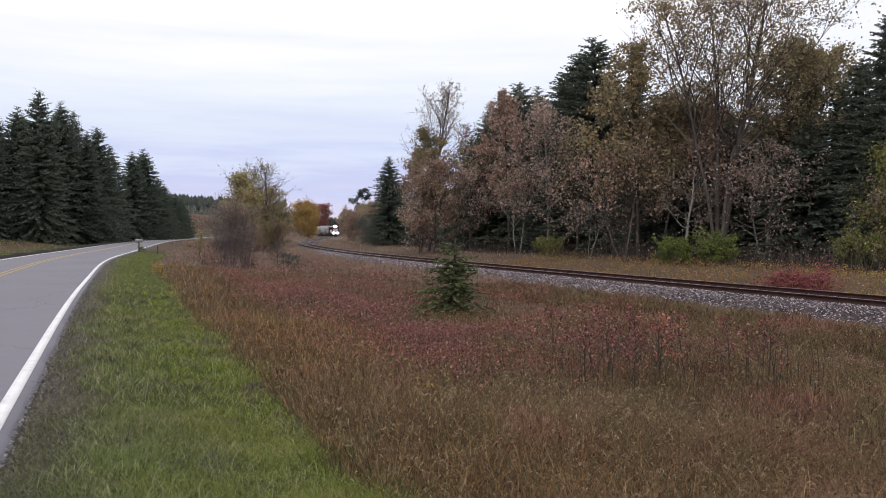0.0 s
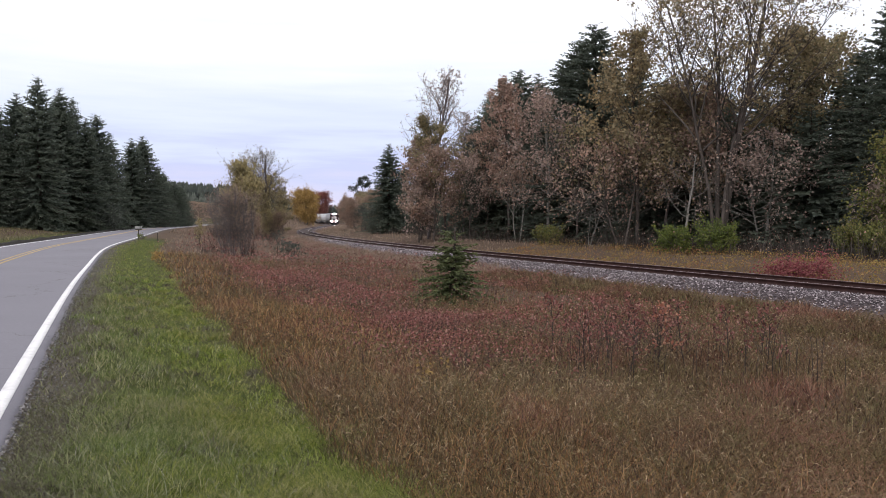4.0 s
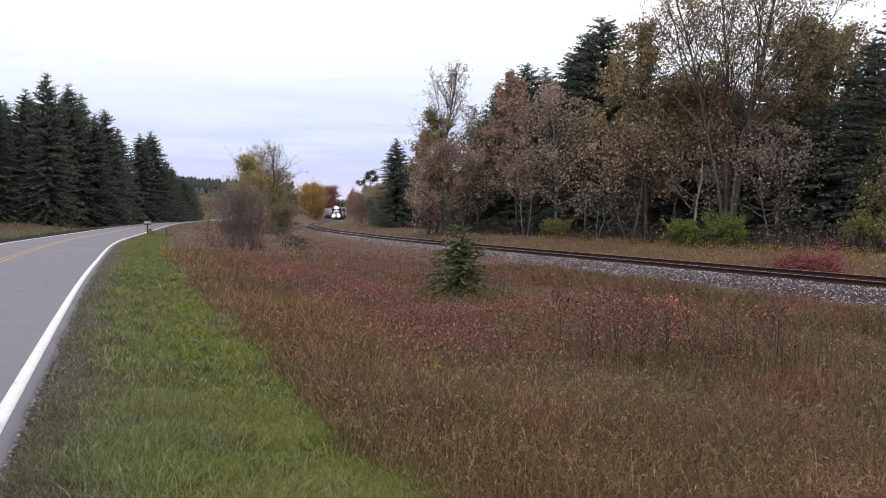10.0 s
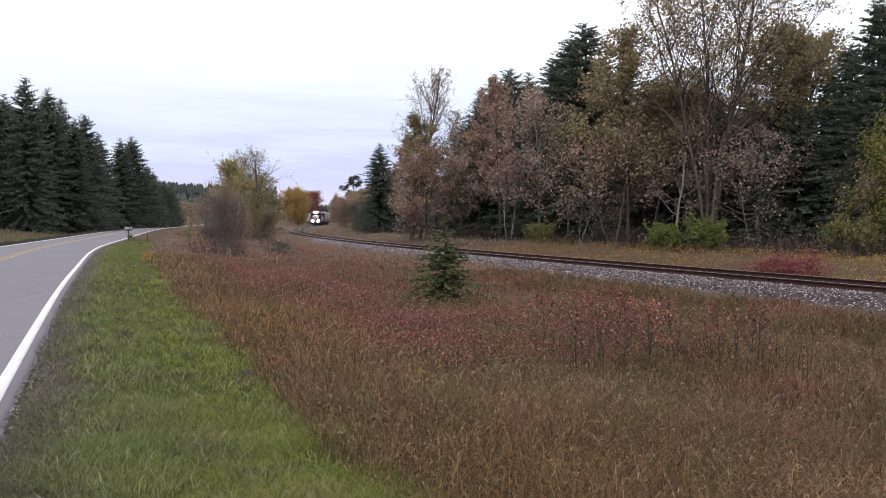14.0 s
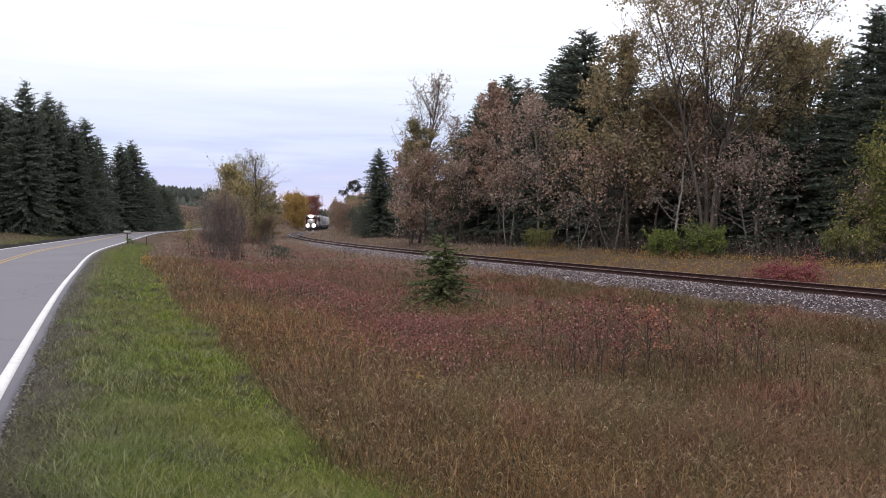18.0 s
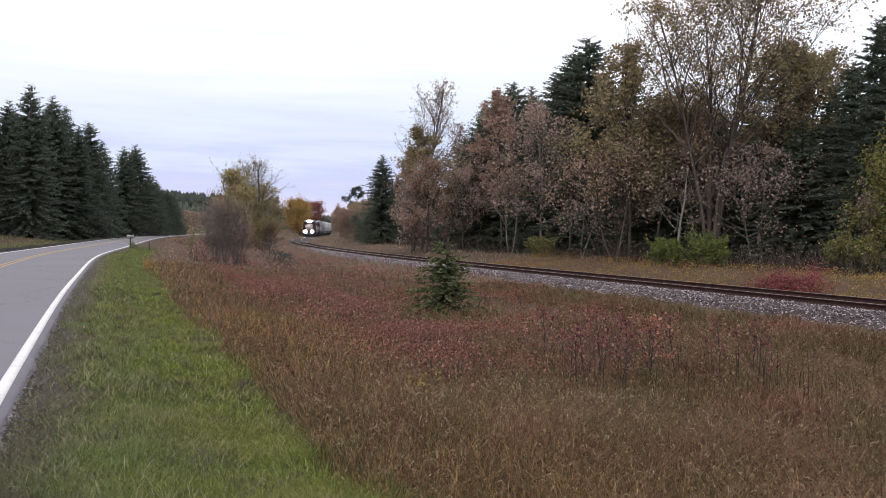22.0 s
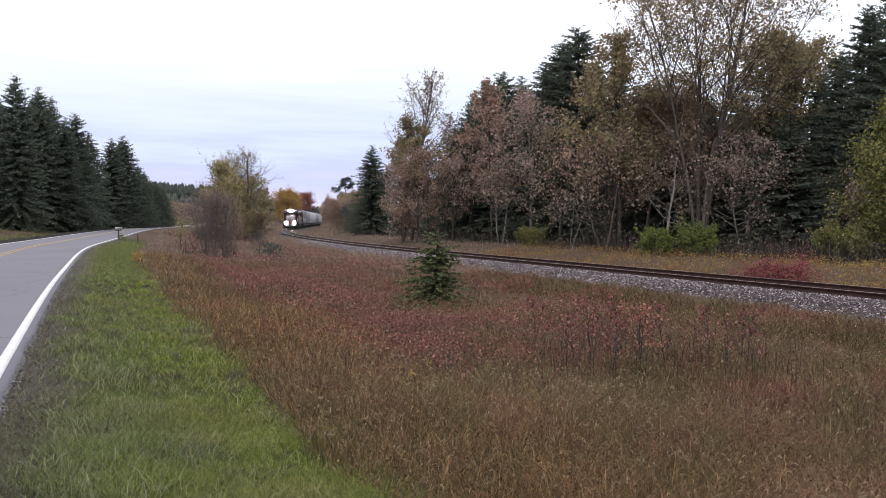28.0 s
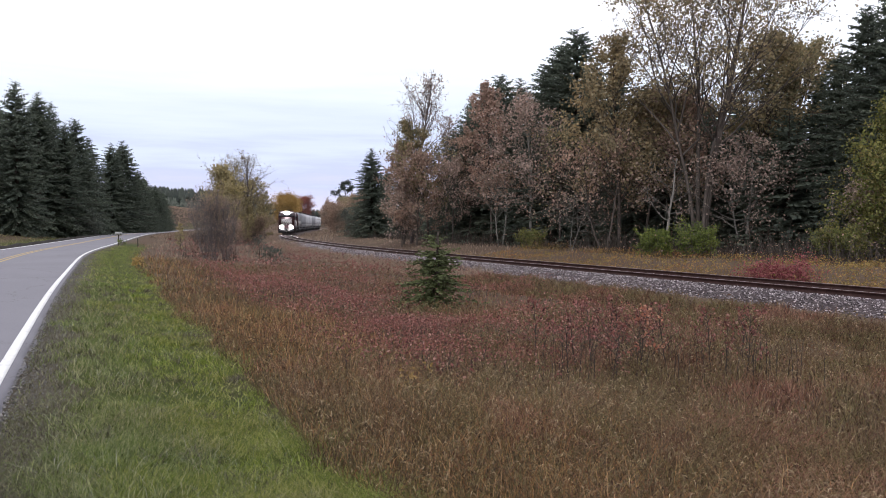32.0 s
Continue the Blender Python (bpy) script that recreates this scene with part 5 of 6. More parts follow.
def verge_cover():
    rng = np.random.default_rng(78)
    g, cool, dry = Geo(), Geo(), Geo()
    for n, near, far, h, w in ((290000, 2.2, 7.5, 0.075, 0.0038), (170000, 7.5, 18, 0.08, 0.0065), (200000, 18, 65, 0.08, 0.013)):
        x, y, d = scatter(rng, n, near, far, 32, 0.8, -16)
        z, r, t = land(x, y)
        wave = 0.35 * patchy(x, y, 1.2, 9)
        p = smooth01(0.35, 1.6, r + 0.3 * patchy(x, y, 0.5, 40))
        ok = (r > 0.22) & (r < 2.82 + 0.6 * wave + 0.14 * smooth01(7.5, 3.5, y)) & (rng.uniform(size=n) < (0.75 + 0.25 * p) * (1 - 0.45 * smooth01(22, 14, d) * smooth01(0.35, -0.35, patchy(x, y, 0.09, 44) + 0.5 * patchy(x, y, 0.3, 45))))
        x, y, z, r = x[ok], y[ok], z[ok], r[ok]
        straw = rng.uniform(size=len(x)) < 0.92 - 0.8 * smooth01(0.15, 0.85, r + 0.35 * patchy(x, y, 0.6, 41))
        hh = h * rng.uniform(0.5, 1.5, len(x)) * (0.8 + 0.2 * smooth01(0.5, 1.6, r)) * np.clip(0.9 + 0.45 * patchy(x, y, 0.3, 42), 0.6, 2)
        b = np.stack([x, y, z - 0.01], 1)
        pale = rng.uniform(size=len(x)) < 0.9 * smooth01(1.75, 1.0, r + 0.5 * patchy(x, y, 0.6, 43)) * smooth01(19, 9, y)
        for gg, q in ((g, ~straw & ~pale), (cool, ~straw & pale)):
            blades(gg, b[q], hh[q], w * rng.uniform(0.6, 1.4, q.sum()), 1.5, rng)
        if straw.any():
            blades(dry, b[straw], hh[straw] * 0.8, w * rng.uniform(0.6, 1.4, straw.sum()), 1.6, rng)
    # scattered taller tufts
    for k in range(420):
        d = 2.4 + 20 * rng.uniform() ** 1.4
        r0 = rng.uniform(0.6, 2.5)
        x0, y0 = LINE.offset(LINE.s_of_y(d * 0.95), r0)
        m = int(rng.integers(20, 60))
        x, y = x0 + rng.normal(size=m) * 0.06, y0 + rng.normal(size=m) * 0.06
        z = land(x, y)[0]
        blades((g if r0 > 1.7 else cool) if rng.uniform() < 0.75 else dry, np.stack([x, y, z - 0.01], 1), rng.uniform(0.06, 0.14, m), 0.0036 + 0.0004 * d, 1.2, rng)
    # dry stubble along the shoulder
    for n, near, far, w in ((60000, 2.2, 8, 0.004), (50000, 8, 24, 0.008)):
        x, y, d = scatter(rng, n, near, far, 30, 0.8, -22)
        z, r, t = land(x, y)
        ok = (r > 0.22) & (r < 1.0 + 0.3 * patchy(x, y, 0.5, 48))
        half = rng.uniform(size=n) < 0.6
        blades(dry, np.stack([x, y, z - 0.01], 1)[ok & half], rng.uniform(0.03, 0.07, (ok & half).sum()), w, 1.6, rng)
        blades(cool, np.stack([x, y, z - 0.01], 1)[ok & ~half], rng.uniform(0.03, 0.08, (ok & ~half).sum()), w, 1.5, rng)
    # the verge goes on beside and behind
    x, y, d = scatter(rng, 90000, 0.3, 16, 180, 0.7)
    z, r, t = land(x, y)
    bearing = np.degrees(np.arctan2(x, y))
    ok = (r > 0.3) & (r < 2.6) & ((np.abs(bearing + 16) > 31) | (d < 2.4))
    blades(g, np.stack([x, y, z - 0.01], 1)[ok], 0.075 * rng.uniform(0.5, 1.5, ok.sum()), 0.005, 1.5, rng)
    # long bleached blades bent over the rest
    pale = Geo()
    for n, near, far, w in ((7000, 2.2, 7.5, 0.0036), (6000, 7.5, 16, 0.0065)):
        x, y, d = scatter(rng, n, near, far, 32, 0.8, -16)
        z, r, t = land(x, y)
        ok = (r > 0.5) & (r < 2.5) & (rng.uniform(size=n) < 0.35 + 0.6 * patchy(x, y, 0.35, 47))
        x, y, z = x[ok], y[ok], z[ok]
        blades(pale, np.stack([x, y, z - 0.01], 1), rng.uniform(0.07, 0.15, len(x)), w * rng.uniform(0.6, 1.4, len(x)), 1.5, rng)
    f = thing("verge_grass", (0, 0, 0), "short bright green mown grass along the road", "grass", kind="stuff")
    part("green_blades", g, M["lawn"], f)
    part("pale_blades", cool, M["lawn_cool"], f, "paler grey-green grass blades")
    part("bleached_blades", pale, M["lawn_pale"], f, "long bleached bent grass blades")
    part("dry_blades", dry, M["lawn_dry"], f, "dry straw-coloured grass blades")


def shoulder_gravel():
    """Crumbled asphalt and grit along the road's edge."""
    rng = np.random.default_rng(64)
    n = 18000
    st = LINE.s_of_y(1.5) + (LINE.s_of_y(40) - LINE.s_of_y(1.5)) * rng.uniform(0, 1, n) ** 1.5
    o = 0.17 + np.abs(rng.normal(size=n)) * 0.26
    x, y = LINE.offset(st, o)
    z = np.where(o < 0.2, 0.0, land(x, y)[0])
    sz = (rng.uniform(0.004, 0.013, n) * (1 + (o < 0.24) * rng.uniform(0, 1.2, n)))[:, None, None]
    octa = np.array([(1, 0, 0), (-1, 0, 0), (0, 1, 0), (0, -1, 0), (0, 0, 0.6), (0, 0, -0.6)], float)
    v = np.stack([x, y, z], 1)[:, None] + sz * (octa[None] * rng.uniform(0.6, 1.3, (n, 6, 1)) + rng.normal(size=(n, 6, 3)) * 0.15)
    f = np.array([(0, 2, 4), (2, 1, 4), (1, 3, 4), (3, 0, 4), (0, 3, 1), (0, 1, 2)])
    q = Geo()
    q.add(v.reshape(-1, 3), (np.arange(n)[:, None, None] * 6 + f[None]).reshape(-1, 3))
    tagged(new("shoulder_gravel", q.mesh("shoulder_gravel", M["grit"])), "fine grey grit and crumbled asphalt along the road", "gravel", kind="stuff")


# ---- the train ----
def wheelset(parent, y, r):
    q = Geo()
    cyl(q, (-0.95, 0, 0), (0.95, 0, 0), 0.08, 8)
    for s in (-1, 1):
        cyl(q, (s * 0.69, 0, 0), (s * 0.83, 0, 0), r, 20)
        cyl(q, (s * 0.66, 0, 0), (s * 0.70, 0, 0), r + 0.03, 20)
    w = part("wheelset", q, M["black"], parent)
    w.matrix_basis = pose(0, y, r)
    w["radius"] = r
    return w


def truck(parent, y, half, r, mat):
    q = Geo()
    for s in (-1, 1):
        box(q, (s * 1.05 - 0.09, -half - 0.35, r - 0.1), (s * 1.05 + 0.09, half + 0.35, r + 0.3), 0.05)
        for e in (-half, half):
            box(q, (s * 1.08 - 0.14, e - 0.18, r - 0.18), (s * 1.08 + 0.14, e + 0.18, r + 0.18), 0.04)
    box(q, (-1.05, -0.25, r - 0.05), (1.05, 0.25, r + 0.35), 0.05)
    t = part("truck", q, mat, parent)
    t.matrix_basis = pose(0, y, 0)
    for e in (-half, half):
        wheelset(t, e, r)
    return t


def locomotive(lit=True):
    """Four-axle road switcher, nose towards +y, its origin on the rails under its middle."""
    lens = M["lamp"] if lit else M["glass"]
    say = "brightly lit lamp lens, widened to stand for its glare" if lit else "unlit lamp lens"
    e = thing("diesel_locomotive", (0, 0, 0), "dark maroon diesel locomotive with striped nose and lit lamps" if lit else "second dark maroon diesel locomotive, its lamps unlit", "locomotive", "locomotives")
    q = Geo()
    box(q, (-1.52, -8.6, 1.15), (1.52, 8.6, 1.5), 0.06)
    part("underframe", q, M["black"], e)
    q = Geo()
    loft(q, [[(-1.3, 8.62, 0.95), (1.3, 8.62, 0.95), (1.3, 8.8, 1.15), (-1.3, 8.8, 1.15)], [(-1.45, 8.95, 0.3), (1.45, 8.95, 0.3), (1.45, 9.12, 0.34), (-1.45, 9.12, 0.34)]])
    part("snow_plough", q, M["black"], e)
    q = Geo()
    box(q, (-1.5, 8.5, 0.7), (1.5, 8.7, 1.75), 0.05)
    part("pilot", q, M["maroon"], e)
    q = Geo()
    loft(q, [[(-0.95, 6.1, 1.5), (0.95, 6.1, 1.5), (0.95, 7.75, 1.5), (-0.95, 7.75, 1.5)], [(-0.95, 6.1, 2.95), (0.95, 6.1, 2.95), (0.95, 7.75, 2.8), (-0.95, 7.75, 2.8)], [(-0.8, 6.1, 3.1), (0.8, 6.1, 3.1), (0.8, 7.55, 2.95), (-0.8, 7.55, 2.95)]])
    nose = part("nose", q, M["maroon"], e)
    for i in range(-4, 8):
        # slanting stripes cut to the nose's front
        x0 = -0.95 + i * 0.36
        poly = [[x0, 1.55], [x0 + 0.19, 1.55], [x0 - 0.56, 2.78], [x0 - 0.75, 2.78]]
        for lim, keep_less in ((-0.93, False), (0.93, True)):
            out = []
            for a, b in zip(poly, poly[1:] + poly[:1]):
                ina, inb = (a[0] <= lim) == keep_less, (b[0] <= lim) == keep_less
                if ina:
                    out.append(a)
                if ina != inb:
                    u = (lim - a[0]) / (b[0] - a[0])
                    out.append([lim, a[1] + u * (b[1] - a[1])])
            poly = out
            if len(poly) < 3:
                break
        if len(poly) < 3:
            continue
        q = Geo()
        loft(q, [[(x, 7.74, z) for x, z in poly][::-1], [(x, 7.762, z) for x, z in poly][::-1]])
        part("stripe", q, M["stripe"], nose)
    q = Geo()
    loft(q, [[(-1.5, 3.7, 1.5), (1.5, 3.7, 1.5), (1.5, 6.1, 1.5), (-1.5, 6.1, 1.5)], [(-1.5, 3.7, 3.75), (1.5, 3.7, 3.75), (1.5, 6.1, 3.75), (-1.5, 6.1, 3.75)], [(-1.15, 3.7, 4.3), (1.15, 3.7, 4.3), (1.15, 6.0, 4.3), (-1.15, 6.0, 4.3)]])
    cab = part("cab", q, M["maroon"], e)
    for x0, x1 in ((-1.38, -1.02), (-0.92, -0.12), (0.12, 0.92), (1.02, 1.38)):
        q = Geo()
        box(q, (x0, 6.09, 3.12), (x1, 6.12, 3.66), 0.01)
        part("windscreen", q, M["glass"], cab)
    for s in (-1, 1):
        for y0, y1 in ((4.0, 4.7), (4.85, 5.6)):
            q = Geo()
            box(q, (s * 1.5 - 0.02, y0, 2.8), (s * 1.5 + 0.02, y1, 3.5), 0.01)
            part("side_window", q, M["glass"], cab)
        q = Geo()
        box(q, (s * 0.9 - 0.28, 6.05, 3.86), (s * 0.9 + 0.28, 6.16, 4.1), 0.02)
        part("number_board", q, M["stripe"], cab, "white number board with dark bars")
    q = Geo()
    loft(q, [[(-0.92, -8.3, 1.5), (0.92, -8.3, 1.5), (0.92, 3.7, 1.5), (-0.92, 3.7, 1.5)], [(-0.92, -8.3, 3.75), (0.92, -8.3, 3.75), (0.92, 3.7, 3.75), (-0.92, 3.7, 3.75)], [(-0.7, -8.2, 4.05), (0.7, -8.2, 4.05), (0.7, 3.7, 4.05), (-0.7, 3.7, 4.05)]])
    hood = part("long_hood", q, M["maroon"], e)
    for i in range(9):
        for s in (-1, 1):
            q = Geo()
            box(q, (s * 0.93 - 0.02, -7.6 + i * 1.2, 1.7), (s * 0.93 + 0.02, -6.5 + i * 1.2, 3.3), 0.01)
            part("hood_door", q, M["maroon"], hood)
    for y in (-7.2, -5.6, -4.0):
        q = Geo()
        cyl(q, (0, y, 4.05), (0, y, 4.25), 0.62, 18)
        part("roof_fan", q, M["black"], hood)
    q = Geo()
    box(q, (-0.3, 0.5, 4.05), (0.3, 1.4, 4.4), 0.04)
    part("exhaust_stack", q, M["black"], hood)
    q = Geo()
    loft(q, [[(-1.3, -2.6, 0.5), (1.3, -2.6, 0.5), (1.5, -2.6, 0.8), (1.5, -2.6, 1.15), (-1.5, -2.6, 1.15), (-1.5, -2.6, 0.8)], [(-1.3, 2.6, 0.5), (1.3, 2.6, 0.5), (1.5, 2.6, 0.8), (1.5, 2.6, 1.15), (-1.5, 2.6, 1.15), (-1.5, 2.6, 0.8)]])
    part("fuel_tank", q, M["black"], e)
    for s in (-1, 1):
        q = Geo()
        pts = [(s * 1.45, y, 2.5) for y in np.linspace(-8.4, 3.5, 8)]
        tube(q, pts, 0.025, 5)
        for p in pts:
            cyl(q, (p[0], p[1], 1.5), p, 0.02, 5)
        part("handrail", q, M["stripe"], e, "white tubular handrail")
        q = Geo()
        tube(q, [(s * 1.45, 8.55, 1.5), (s * 1.45, 8.55, 2.6), (s * 0.5, 8.6, 2.6), (s * 0.5, 8.6, 1.5)], 0.025, 5)
        part("end_rail", q, M["stripe"], e, "white tubular handrail")
        q = Geo()
        for k in range(4):
            box(q, (s * 1.3 - 0.22, 7.9, 0.4 + k * 0.28), (s * 1.3 + 0.22, 8.45, 0.44 + k * 0.28))
        part("step", q, M["black"], e)
        q = Geo()
        # ditch light far wider than a real lens, so the disc includes its glare
        cyl(q, (s * 0.82, 8.62, 1.36), (s * 0.82, 8.84, 1.36), 0.36, 18)
        ditch = part("ditch_light", q, M["black"], e)
        q = Geo()
        loft(q, [[(s * 0.82 + r * math.cos(a), 8.84 + d, 1.36 + r * math.sin(a)) for a in np.arange(16) * -math.pi / 8] for r, d in ((0.35, 0.0), (0.3, 0.06), (0.15, 0.1), (0.02, 0.11))])
        part("lens", q, lens, ditch, say)
    q = Geo()
    box(q, (-0.46, 6.0, 3.6), (0.46, 6.25, 4.2), 0.05)
    hl = part("headlight", q, M["black"], e)
    # twin lenses enlarged until they meet, their glare built into the shape
    for s in (-1, 1):
        q = Geo()
        loft(q, [[(s * 0.19 + r * math.cos(a), 6.25 + d, 3.9 + r * math.sin(a)) for a in np.arange(16) * -math.pi / 8] for r, d in ((0.3, 0.0), (0.24, 0.05), (0.12, 0.08), (0.02, 0.09))])
        part("lens", q, lens, hl, say)
    for s in (-1, 1):
        q = Geo()
        tube(q, [(0.12 * s - 0.5, 4.6, 4.3), (0.12 * s - 0.5, 4.6, 4.5), (0.12 * s - 0.5, 5.1, 4.55)], [0.03, 0.04, 0.09], 7)
        part("horn", q, M["black"], e)
    for y, s in ((8.7, 1), (-8.7, -1)):
        q = Geo()
        box(q, (-0.14, min(y, y + 0.5 * s), 0.75), (0.14, max(y, y + 0.5 * s), 1.05), 0.03)
        part("coupler", q, M["black"], e)
    truck(e, 5.2, 1.37, 0.5, M["black"])
    truck(e, -5.2, 1.37, 0.5, M["black"])
    return e


def hopper_car(mat, label):
    e = thing("hopper_car", (0, 0, 0), label, "freight car", "train of hopper cars")
    half = 7.9
    sec = lambda k, zlo: [(-1.35 * k, zlo), (-1.55 * k, zlo + 0.5), (-1.58 * k, 3.95), (-1.45 * k, 4.2), (-0.6 * k, 4.45), (0.6 * k, 4.45), (1.45 * k, 4.2), (1.58 * k, 3.95), (1.55 * k, zlo + 0.5), (1.35 * k, zlo)]
    rings = []
    for y, zlo in ((-half, 2.7), (-half + 1.6, 1.35), (0, 1.35), (half - 1.6, 1.35), (half, 2.7)):
        rings.append([(x, y, z) for x, z in sec(1, zlo)][::-1])
    q = Geo()
    loft(q, rings)
    body = part("body", q, mat, e)
    for i in range(11):
        y = -half + 0.9 + i * (2 * half - 1.8) / 10
        for s in (-1, 1):
            q = Geo()
            box(q, (s * 1.57 - 0.05, y - 0.06, 1.9), (s * 1.57 + 0.05, y + 0.06, 3.7), 0.015)
            part("side_rib", q, mat, body)
    for i in range(3):
        q = Geo()
        y = -4.4 + i * 4.4
        loft(q, [[(-1.2, y - 1.9, 1.45), (1.2, y - 1.9, 1.45), (1.2, y + 1.9, 1.45), (-1.2, y + 1.9, 1.45)][::-1], [(-0.5, y - 0.5, 0.45), (0.5, y - 0.5, 0.45), (0.5, y + 0.5, 0.45), (-0.5, y + 0.5, 0.45)][::-1]])
        part("discharge_bay", q, mat, e)
    for i in range(8):
        q = Geo()
        y = -6.6 + i * 1.9
        box(q, (-0.5, y - 0.6, 4.49), (0.5, y + 0.6, 4.6), 0.03)
        part("roof_hatch", q, mat, body)
    q = Geo()
    for s in (-1, 1):
        box(q, (s * 0.95 - 0.25, -half, 4.62), (s * 0.95 + 0.25, half, 4.66))
        for k in range(7):
            box(q, (s * 0.95 - 0.03, -7.2 + k * 2.4, 4.3), (s * 0.95 + 0.03, -7.1 + k * 2.4, 4.62))
    part("roof_walk", q, M["black"], e)
    q = Geo()
    box(q, (-1.5, -half - 0.5, 0.95), (1.5, -half + 1.8, 1.25), 0.04)
    box(q, (-1.5, half - 1.8, 0.95), (1.5, half + 0.5, 1.25), 0.04)
    box(q, (-0.3, -half, 1.0), (0.3, half, 1.3), 0.04)
    part("underframe", q, M["black"], e)
    for s in (-1, 1):
        q = Geo()
        for x in (-1.45, -1.0):
            cyl(q, (x, s * (half + 0.35), 1.2), (x, s * (half + 0.1), 4.2), 0.025, 5)
        for k in range(8):
            cyl(q, (-1.45, s * (half + 0.33 - 0.03 * k), 1.4 + k * 0.36), (-1.0, s * (half + 0.33 - 0.03 * k), 1.4 + k * 0.36), 0.018, 5)
        part("end_ladder", q, mat, e)
        q = Geo()
        box(q, (-0.14, min(s * (half + 0.4), s * (half + 0.85)), 0.75), (0.14, max(s * (half + 0.4), s * (half + 0.85)), 1.05), 0.03)
        part("coupler", q, M["black"], e)
    truck(e, 6.1, 0.89, 0.42, M["black"])
    truck(e, -6.1, 0.89, 0.42, M["black"])
    return e


# ---- small things ----
def mailbox():
    x, y = LINE.offset(LINE.s_of_y(60.5), 0.55)
    e = thing("mailbox", (float(x), float(y), ground_z(float(x), float(y)) - 0.1), "pale metal mailbox on a wooden post at the roadside", "mailbox", rz=20)
    e.scale = (0.78, 0.78, 0.95)
    q = Geo()
    box(q, (-0.06, -0.06, -0.3), (0.06, 0.06, 0.95), 0.01)
    part("post", q, M["post"], e)
    q = Geo()
    box(q, (-0.36, -0.11, 0.95), (0.36, 0.11, 1.0), 0.01)
    part("plank", q, M["post"], e)
    q = Geo()
    prof = [(-0.11, 1.0), (0.11, 1.0), (0.11, 1.14)] + [(0.11 * math.cos(a), 1.14 + 0.11 * math.sin(a)) for a in np.linspace(0.3, math.pi - 0.3, 6)] + [(-0.11, 1.14)]
    loft(q, [[(-0.34, p, z) for p, z in prof], [(0.1, p, z) for p, z in prof]])
    body = part("box", q, M["mailbox"], e)
    q = Geo()
    loft(q, [[(0.1, p * 1.06, 1.0 + (z - 1.0) * 1.05) for p, z in prof], [(0.13, p * 1.06, 1.0 + (z - 1.0) * 1.05) for p, z in prof]])
    part("door", q, M["mailbox"], body)
    q = Geo()
    loft(q, [[(0.16, p * 0.8, z) for p, z in prof], [(0.35, p * 0.8, z) for p, z in prof]])
    part("paper_tube", q, M["mailbox"], e)


def marker_post():
    x, y = -24.2, 60.5
    e = thing("marker_post", (x, y, ground_z(x, y)), "short dark roadside marker post in the grass", "post")
    q = Geo()
    box(q, (-0.04, -0.03, -0.2), (0.04, 0.03, 0.75), 0.01)
    part("post", q, M["post"], e)
    q = Geo()
    box(q, (-0.05, -0.035, 0.75), (0.05, 0.035, 0.8), 0.012)
    part("cap", q, M["mailbox"], e)


def field_saplings():
    """Thin upright red-leaved saplings standing clear of the grass."""
    rng = np.random.default_rng(91)
    spots = [(2.05, 11.2), (2.3, 11.6), (2.55, 11.9), (2.7, 11.0), (2.95, 11.7), (3.15, 11.2), (3.4, 12.0), (3.65, 11.4), (4.4, 11.6), (4.75, 11.1), (5.0, 11.9), (1.7, 12.4), (3.0, 12.9), (0.15, 8.6)]
    for i, (x, y) in enumerate(spots):
        z = ground_z(x, y)
        hot = i == 5
        broadleaf("sumac_sapling", (x, y, z), "thin field sapling with orange-red leaves" if hot else "thin dark-stemmed field sapling with dull red leaves", "sapling", 300 + i, M["leaf_orange"] if hot else M["leaf_field"], M["bark_dark"], 0.034, "red saplings in the field",
                  H=rng.uniform(0.9, 1.2) if i < 13 else 0.36, spread=0.8, r0=0.011, base=0.35, limbs=10, twigs=3, sprigs=1, leaf_n=170, up=0.9)
    x, y = -0.28, 8.3
    broadleaf("goldenrod_clump", (x, y, ground_z(x, y)), "small clump of bright yellow goldenrod in the grass", "wildflower", 330, M["leaf_yellow"], M["bark_dark"], 0.022, H=0.5, spread=0.26, trunks=4, fork=0.3, r0=0.004, base=0.4, limbs=6, twigs=2, sprigs=1, leaf_n=260, up=0.8)
    x, y = (float(v) for v in LINE.offset(LINE.s_of_y(60.2), 0.75))
    broadleaf("roadside_weeds", (x, y, ground_z(x, y)), "clump of green weeds at the mailbox post's foot", "weeds", 332, M["leaf_green"], M["bark_dark"], 0.05, H=0.42, spread=0.8, trunks=6, fork=0.4, r0=0.006, base=0.1, limbs=6, twigs=2, sprigs=1, leaf_n=300, up=0.8)
    x, y = -12.4, 31.0
    broadleaf("goldenrod_clump", (x, y, ground_z(x, y)), "small clump of bright orange-yellow weeds on the verge", "wildflower", 331, M["leaf_yellow"], M["bark_dark"], 0.05, H=0.5, spread=0.6, trunks=5, fork=0.4, r0=0.006, base=0.3, limbs=6, twigs=2, sprigs=1, leaf_n=300, up=0.8)


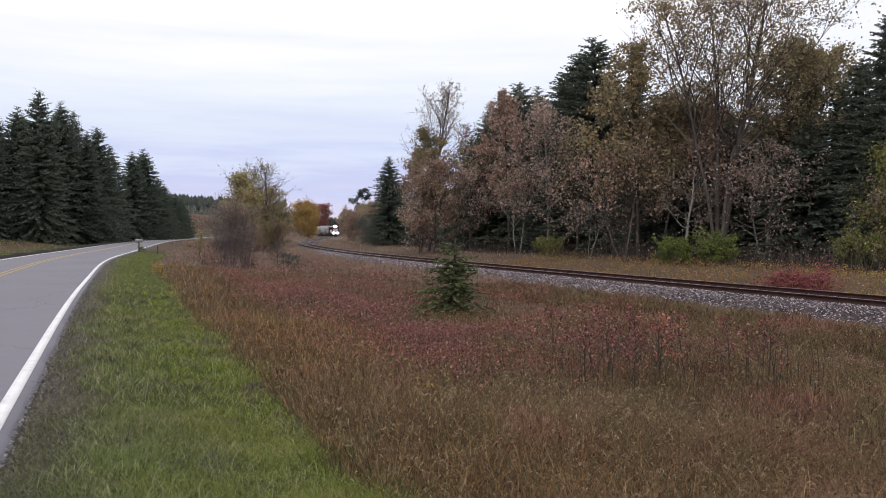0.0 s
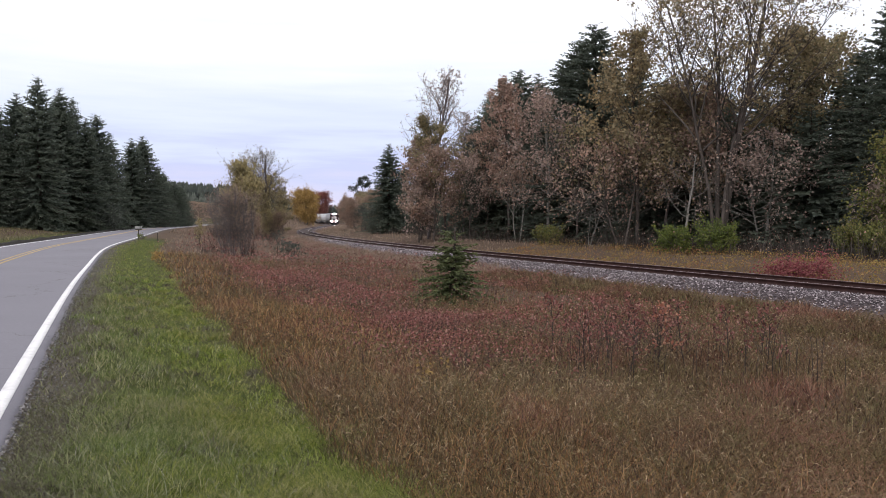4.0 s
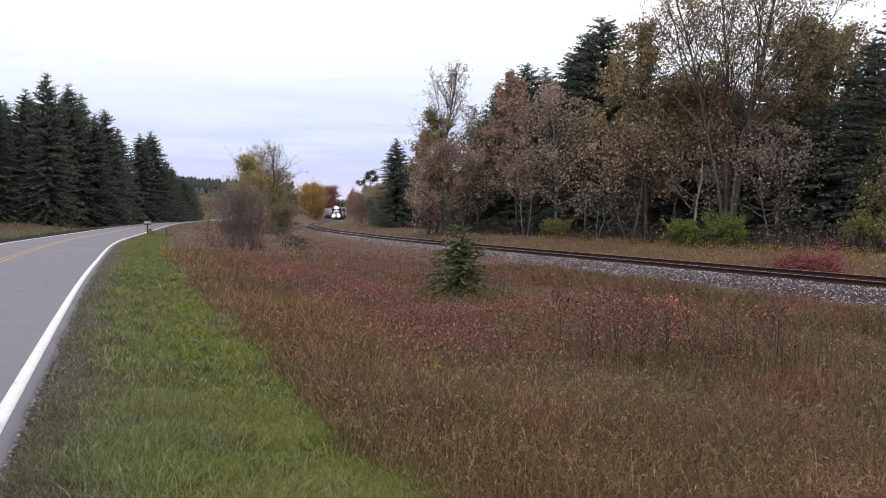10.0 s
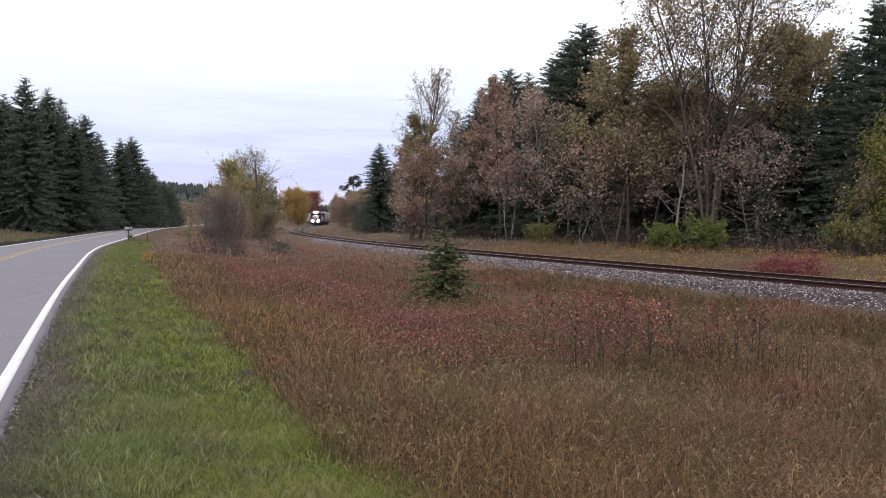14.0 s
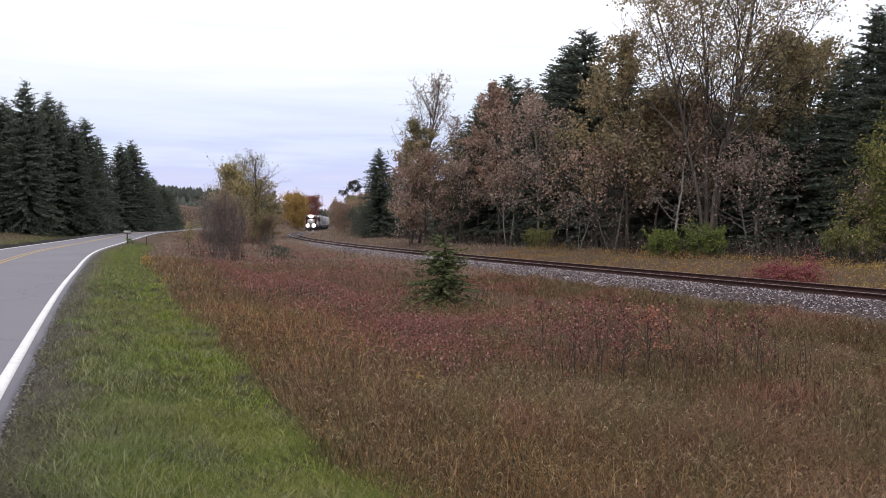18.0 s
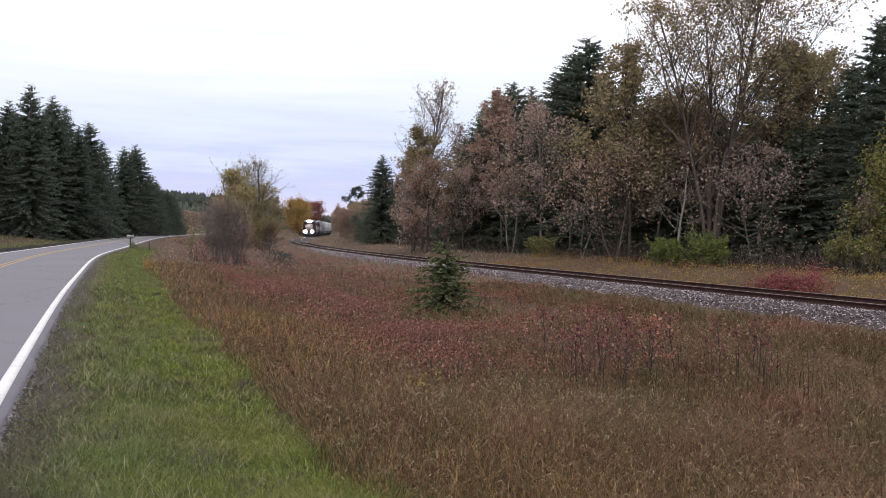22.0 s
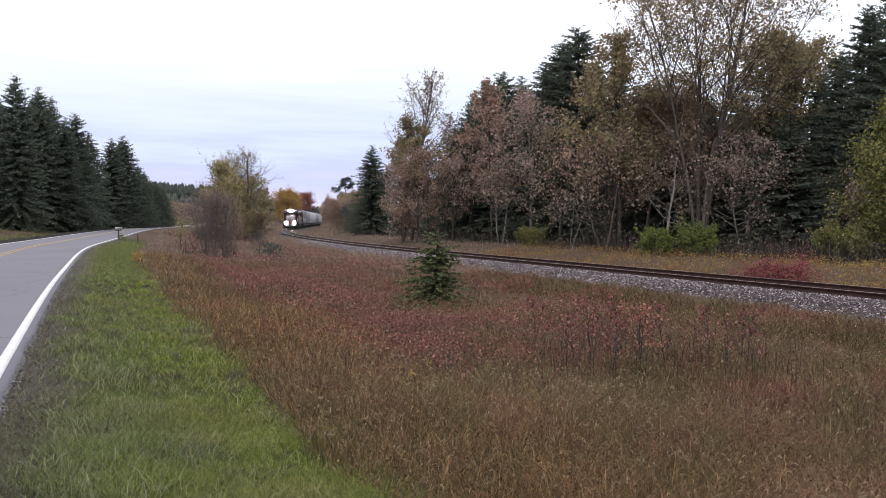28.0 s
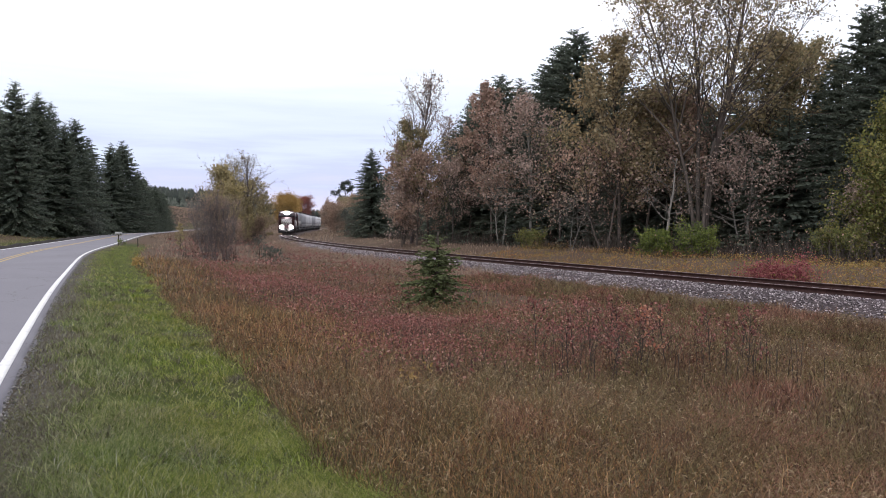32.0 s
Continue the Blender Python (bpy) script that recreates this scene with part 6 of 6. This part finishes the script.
def far_woods():
    """Wooded hill and distant tree line, too far to count."""
    rng = np.random.default_rng(55)
    g, pale = Geo(), Geo()

    def cone(gg, x, y, z, h, r):
        k = 6
        for a, b, rr in ((0.05, 0.55, 1.0), (0.3, 0.8, 0.75), (0.55, 1.0, 0.5)):
            ang = np.arange(k) * 2 * np.pi / k + rng.uniform(0, 1)
            ring = np.stack([x + r * rr * np.cos(ang) * rng.uniform(0.7, 1.2, k), y + r * rr * np.sin(ang) * rng.uniform(0.7, 1.2, k), np.full(k, z + a * h) + rng.uniform(-0.06, 0.06, k) * h], 1)
            v = np.concatenate([ring, [[x, y, z + b * h]]])
            gg.add(v, np.array([[i, (i + 1) % k, k] for i in range(k)]))

    for _ in range(1800):
        d = rng.uniform(430, 800)
        b = rng.uniform(-0.62, -0.24)
        x, y = b * d, d
        cone(g, x, y, ground_z(x, y), rng.uniform(8.5, 13), rng.uniform(3.5, 5.5))
    for _ in range(260):
        d = rng.uniform(520, 700)
        b = rng.uniform(-0.24, 0.3)
        x, y = b * d, d
        cone(g, x, y, ground_z(x, y), rng.uniform(4, 8), rng.uniform(3, 6))
    for _ in range(150):
        d = rng.uniform(400, 460)
        b = rng.uniform(-0.4, -0.295)
        x, y = b * d, d
        cone(pale, x, y, ground_z(x, y), rng.uniform(3.5, 6.5), rng.uniform(1.2, 2.0))
    f = thing("distant_woods", (0, 0, 0), "dark wooded hill far beyond the road", "woods", kind="stuff")
    part("dark_trees", g, M["spruce_far"], f)
    part("pale_trees", pale, M["pine_pale"], f, "pale grey-green young pines")


def motions():
    """The train rolls along the curve towards the viewer at a steady slow pace."""
    s_front = float(TRACK.s_of_y(288.0))
    speed = 156.6 / 32.0
    back = prev_half = 0.0
    for i, ob in enumerate(CONSIST):
        half = 9.2 if i < 2 else 8.75
        back = half - 0.3 if i == 0 else back + prev_half + half
        prev_half = half
        base = 5.2 if i < 2 else 6.1
        rows = []
        for k in range(33):
            s = s_front - speed * k + back
            xa, ya = TRACK.at(s - base)
            xb, yb = TRACK.at(s + base)
            yaw = math.degrees(math.atan2(-(xa - xb), ya - yb))
            rows.append((float(k), pose((xa + xb) / 2, (ya + yb) / 2, RAIL_Z, 0, 0, yaw % 360 if yaw < 0 else yaw)))
        walk(ob, rows)
        for w in ob.children_recursive:
            if "radius" in w:
                r = w["radius"]
                home = w.matrix_basis.translation.copy()
                turn = -math.degrees(speed * 0.125 / r)
                walk(w, [(j * 0.125, pose(*home, turn * j)) for j in range(257)])


# ---- build ----
ground()
road()
railway()
conifers()
woods()
young_spruces()
field_cover()
verge_cover()
shoulder_gravel()
field_saplings()
far_woods()
mailbox()
marker_post()
CONSIST = [locomotive(), locomotive(False)]
grey = hopper_car(M["hopper_grey"], "weathered light grey covered hopper car")
white = hopper_car(M["hopper_white"], "weathered off-white covered hopper car")
CONSIST += [grey, white] + [copy_thing(c, pose(0, 0, 0)) for c in (white, grey, white, white)]
motions()
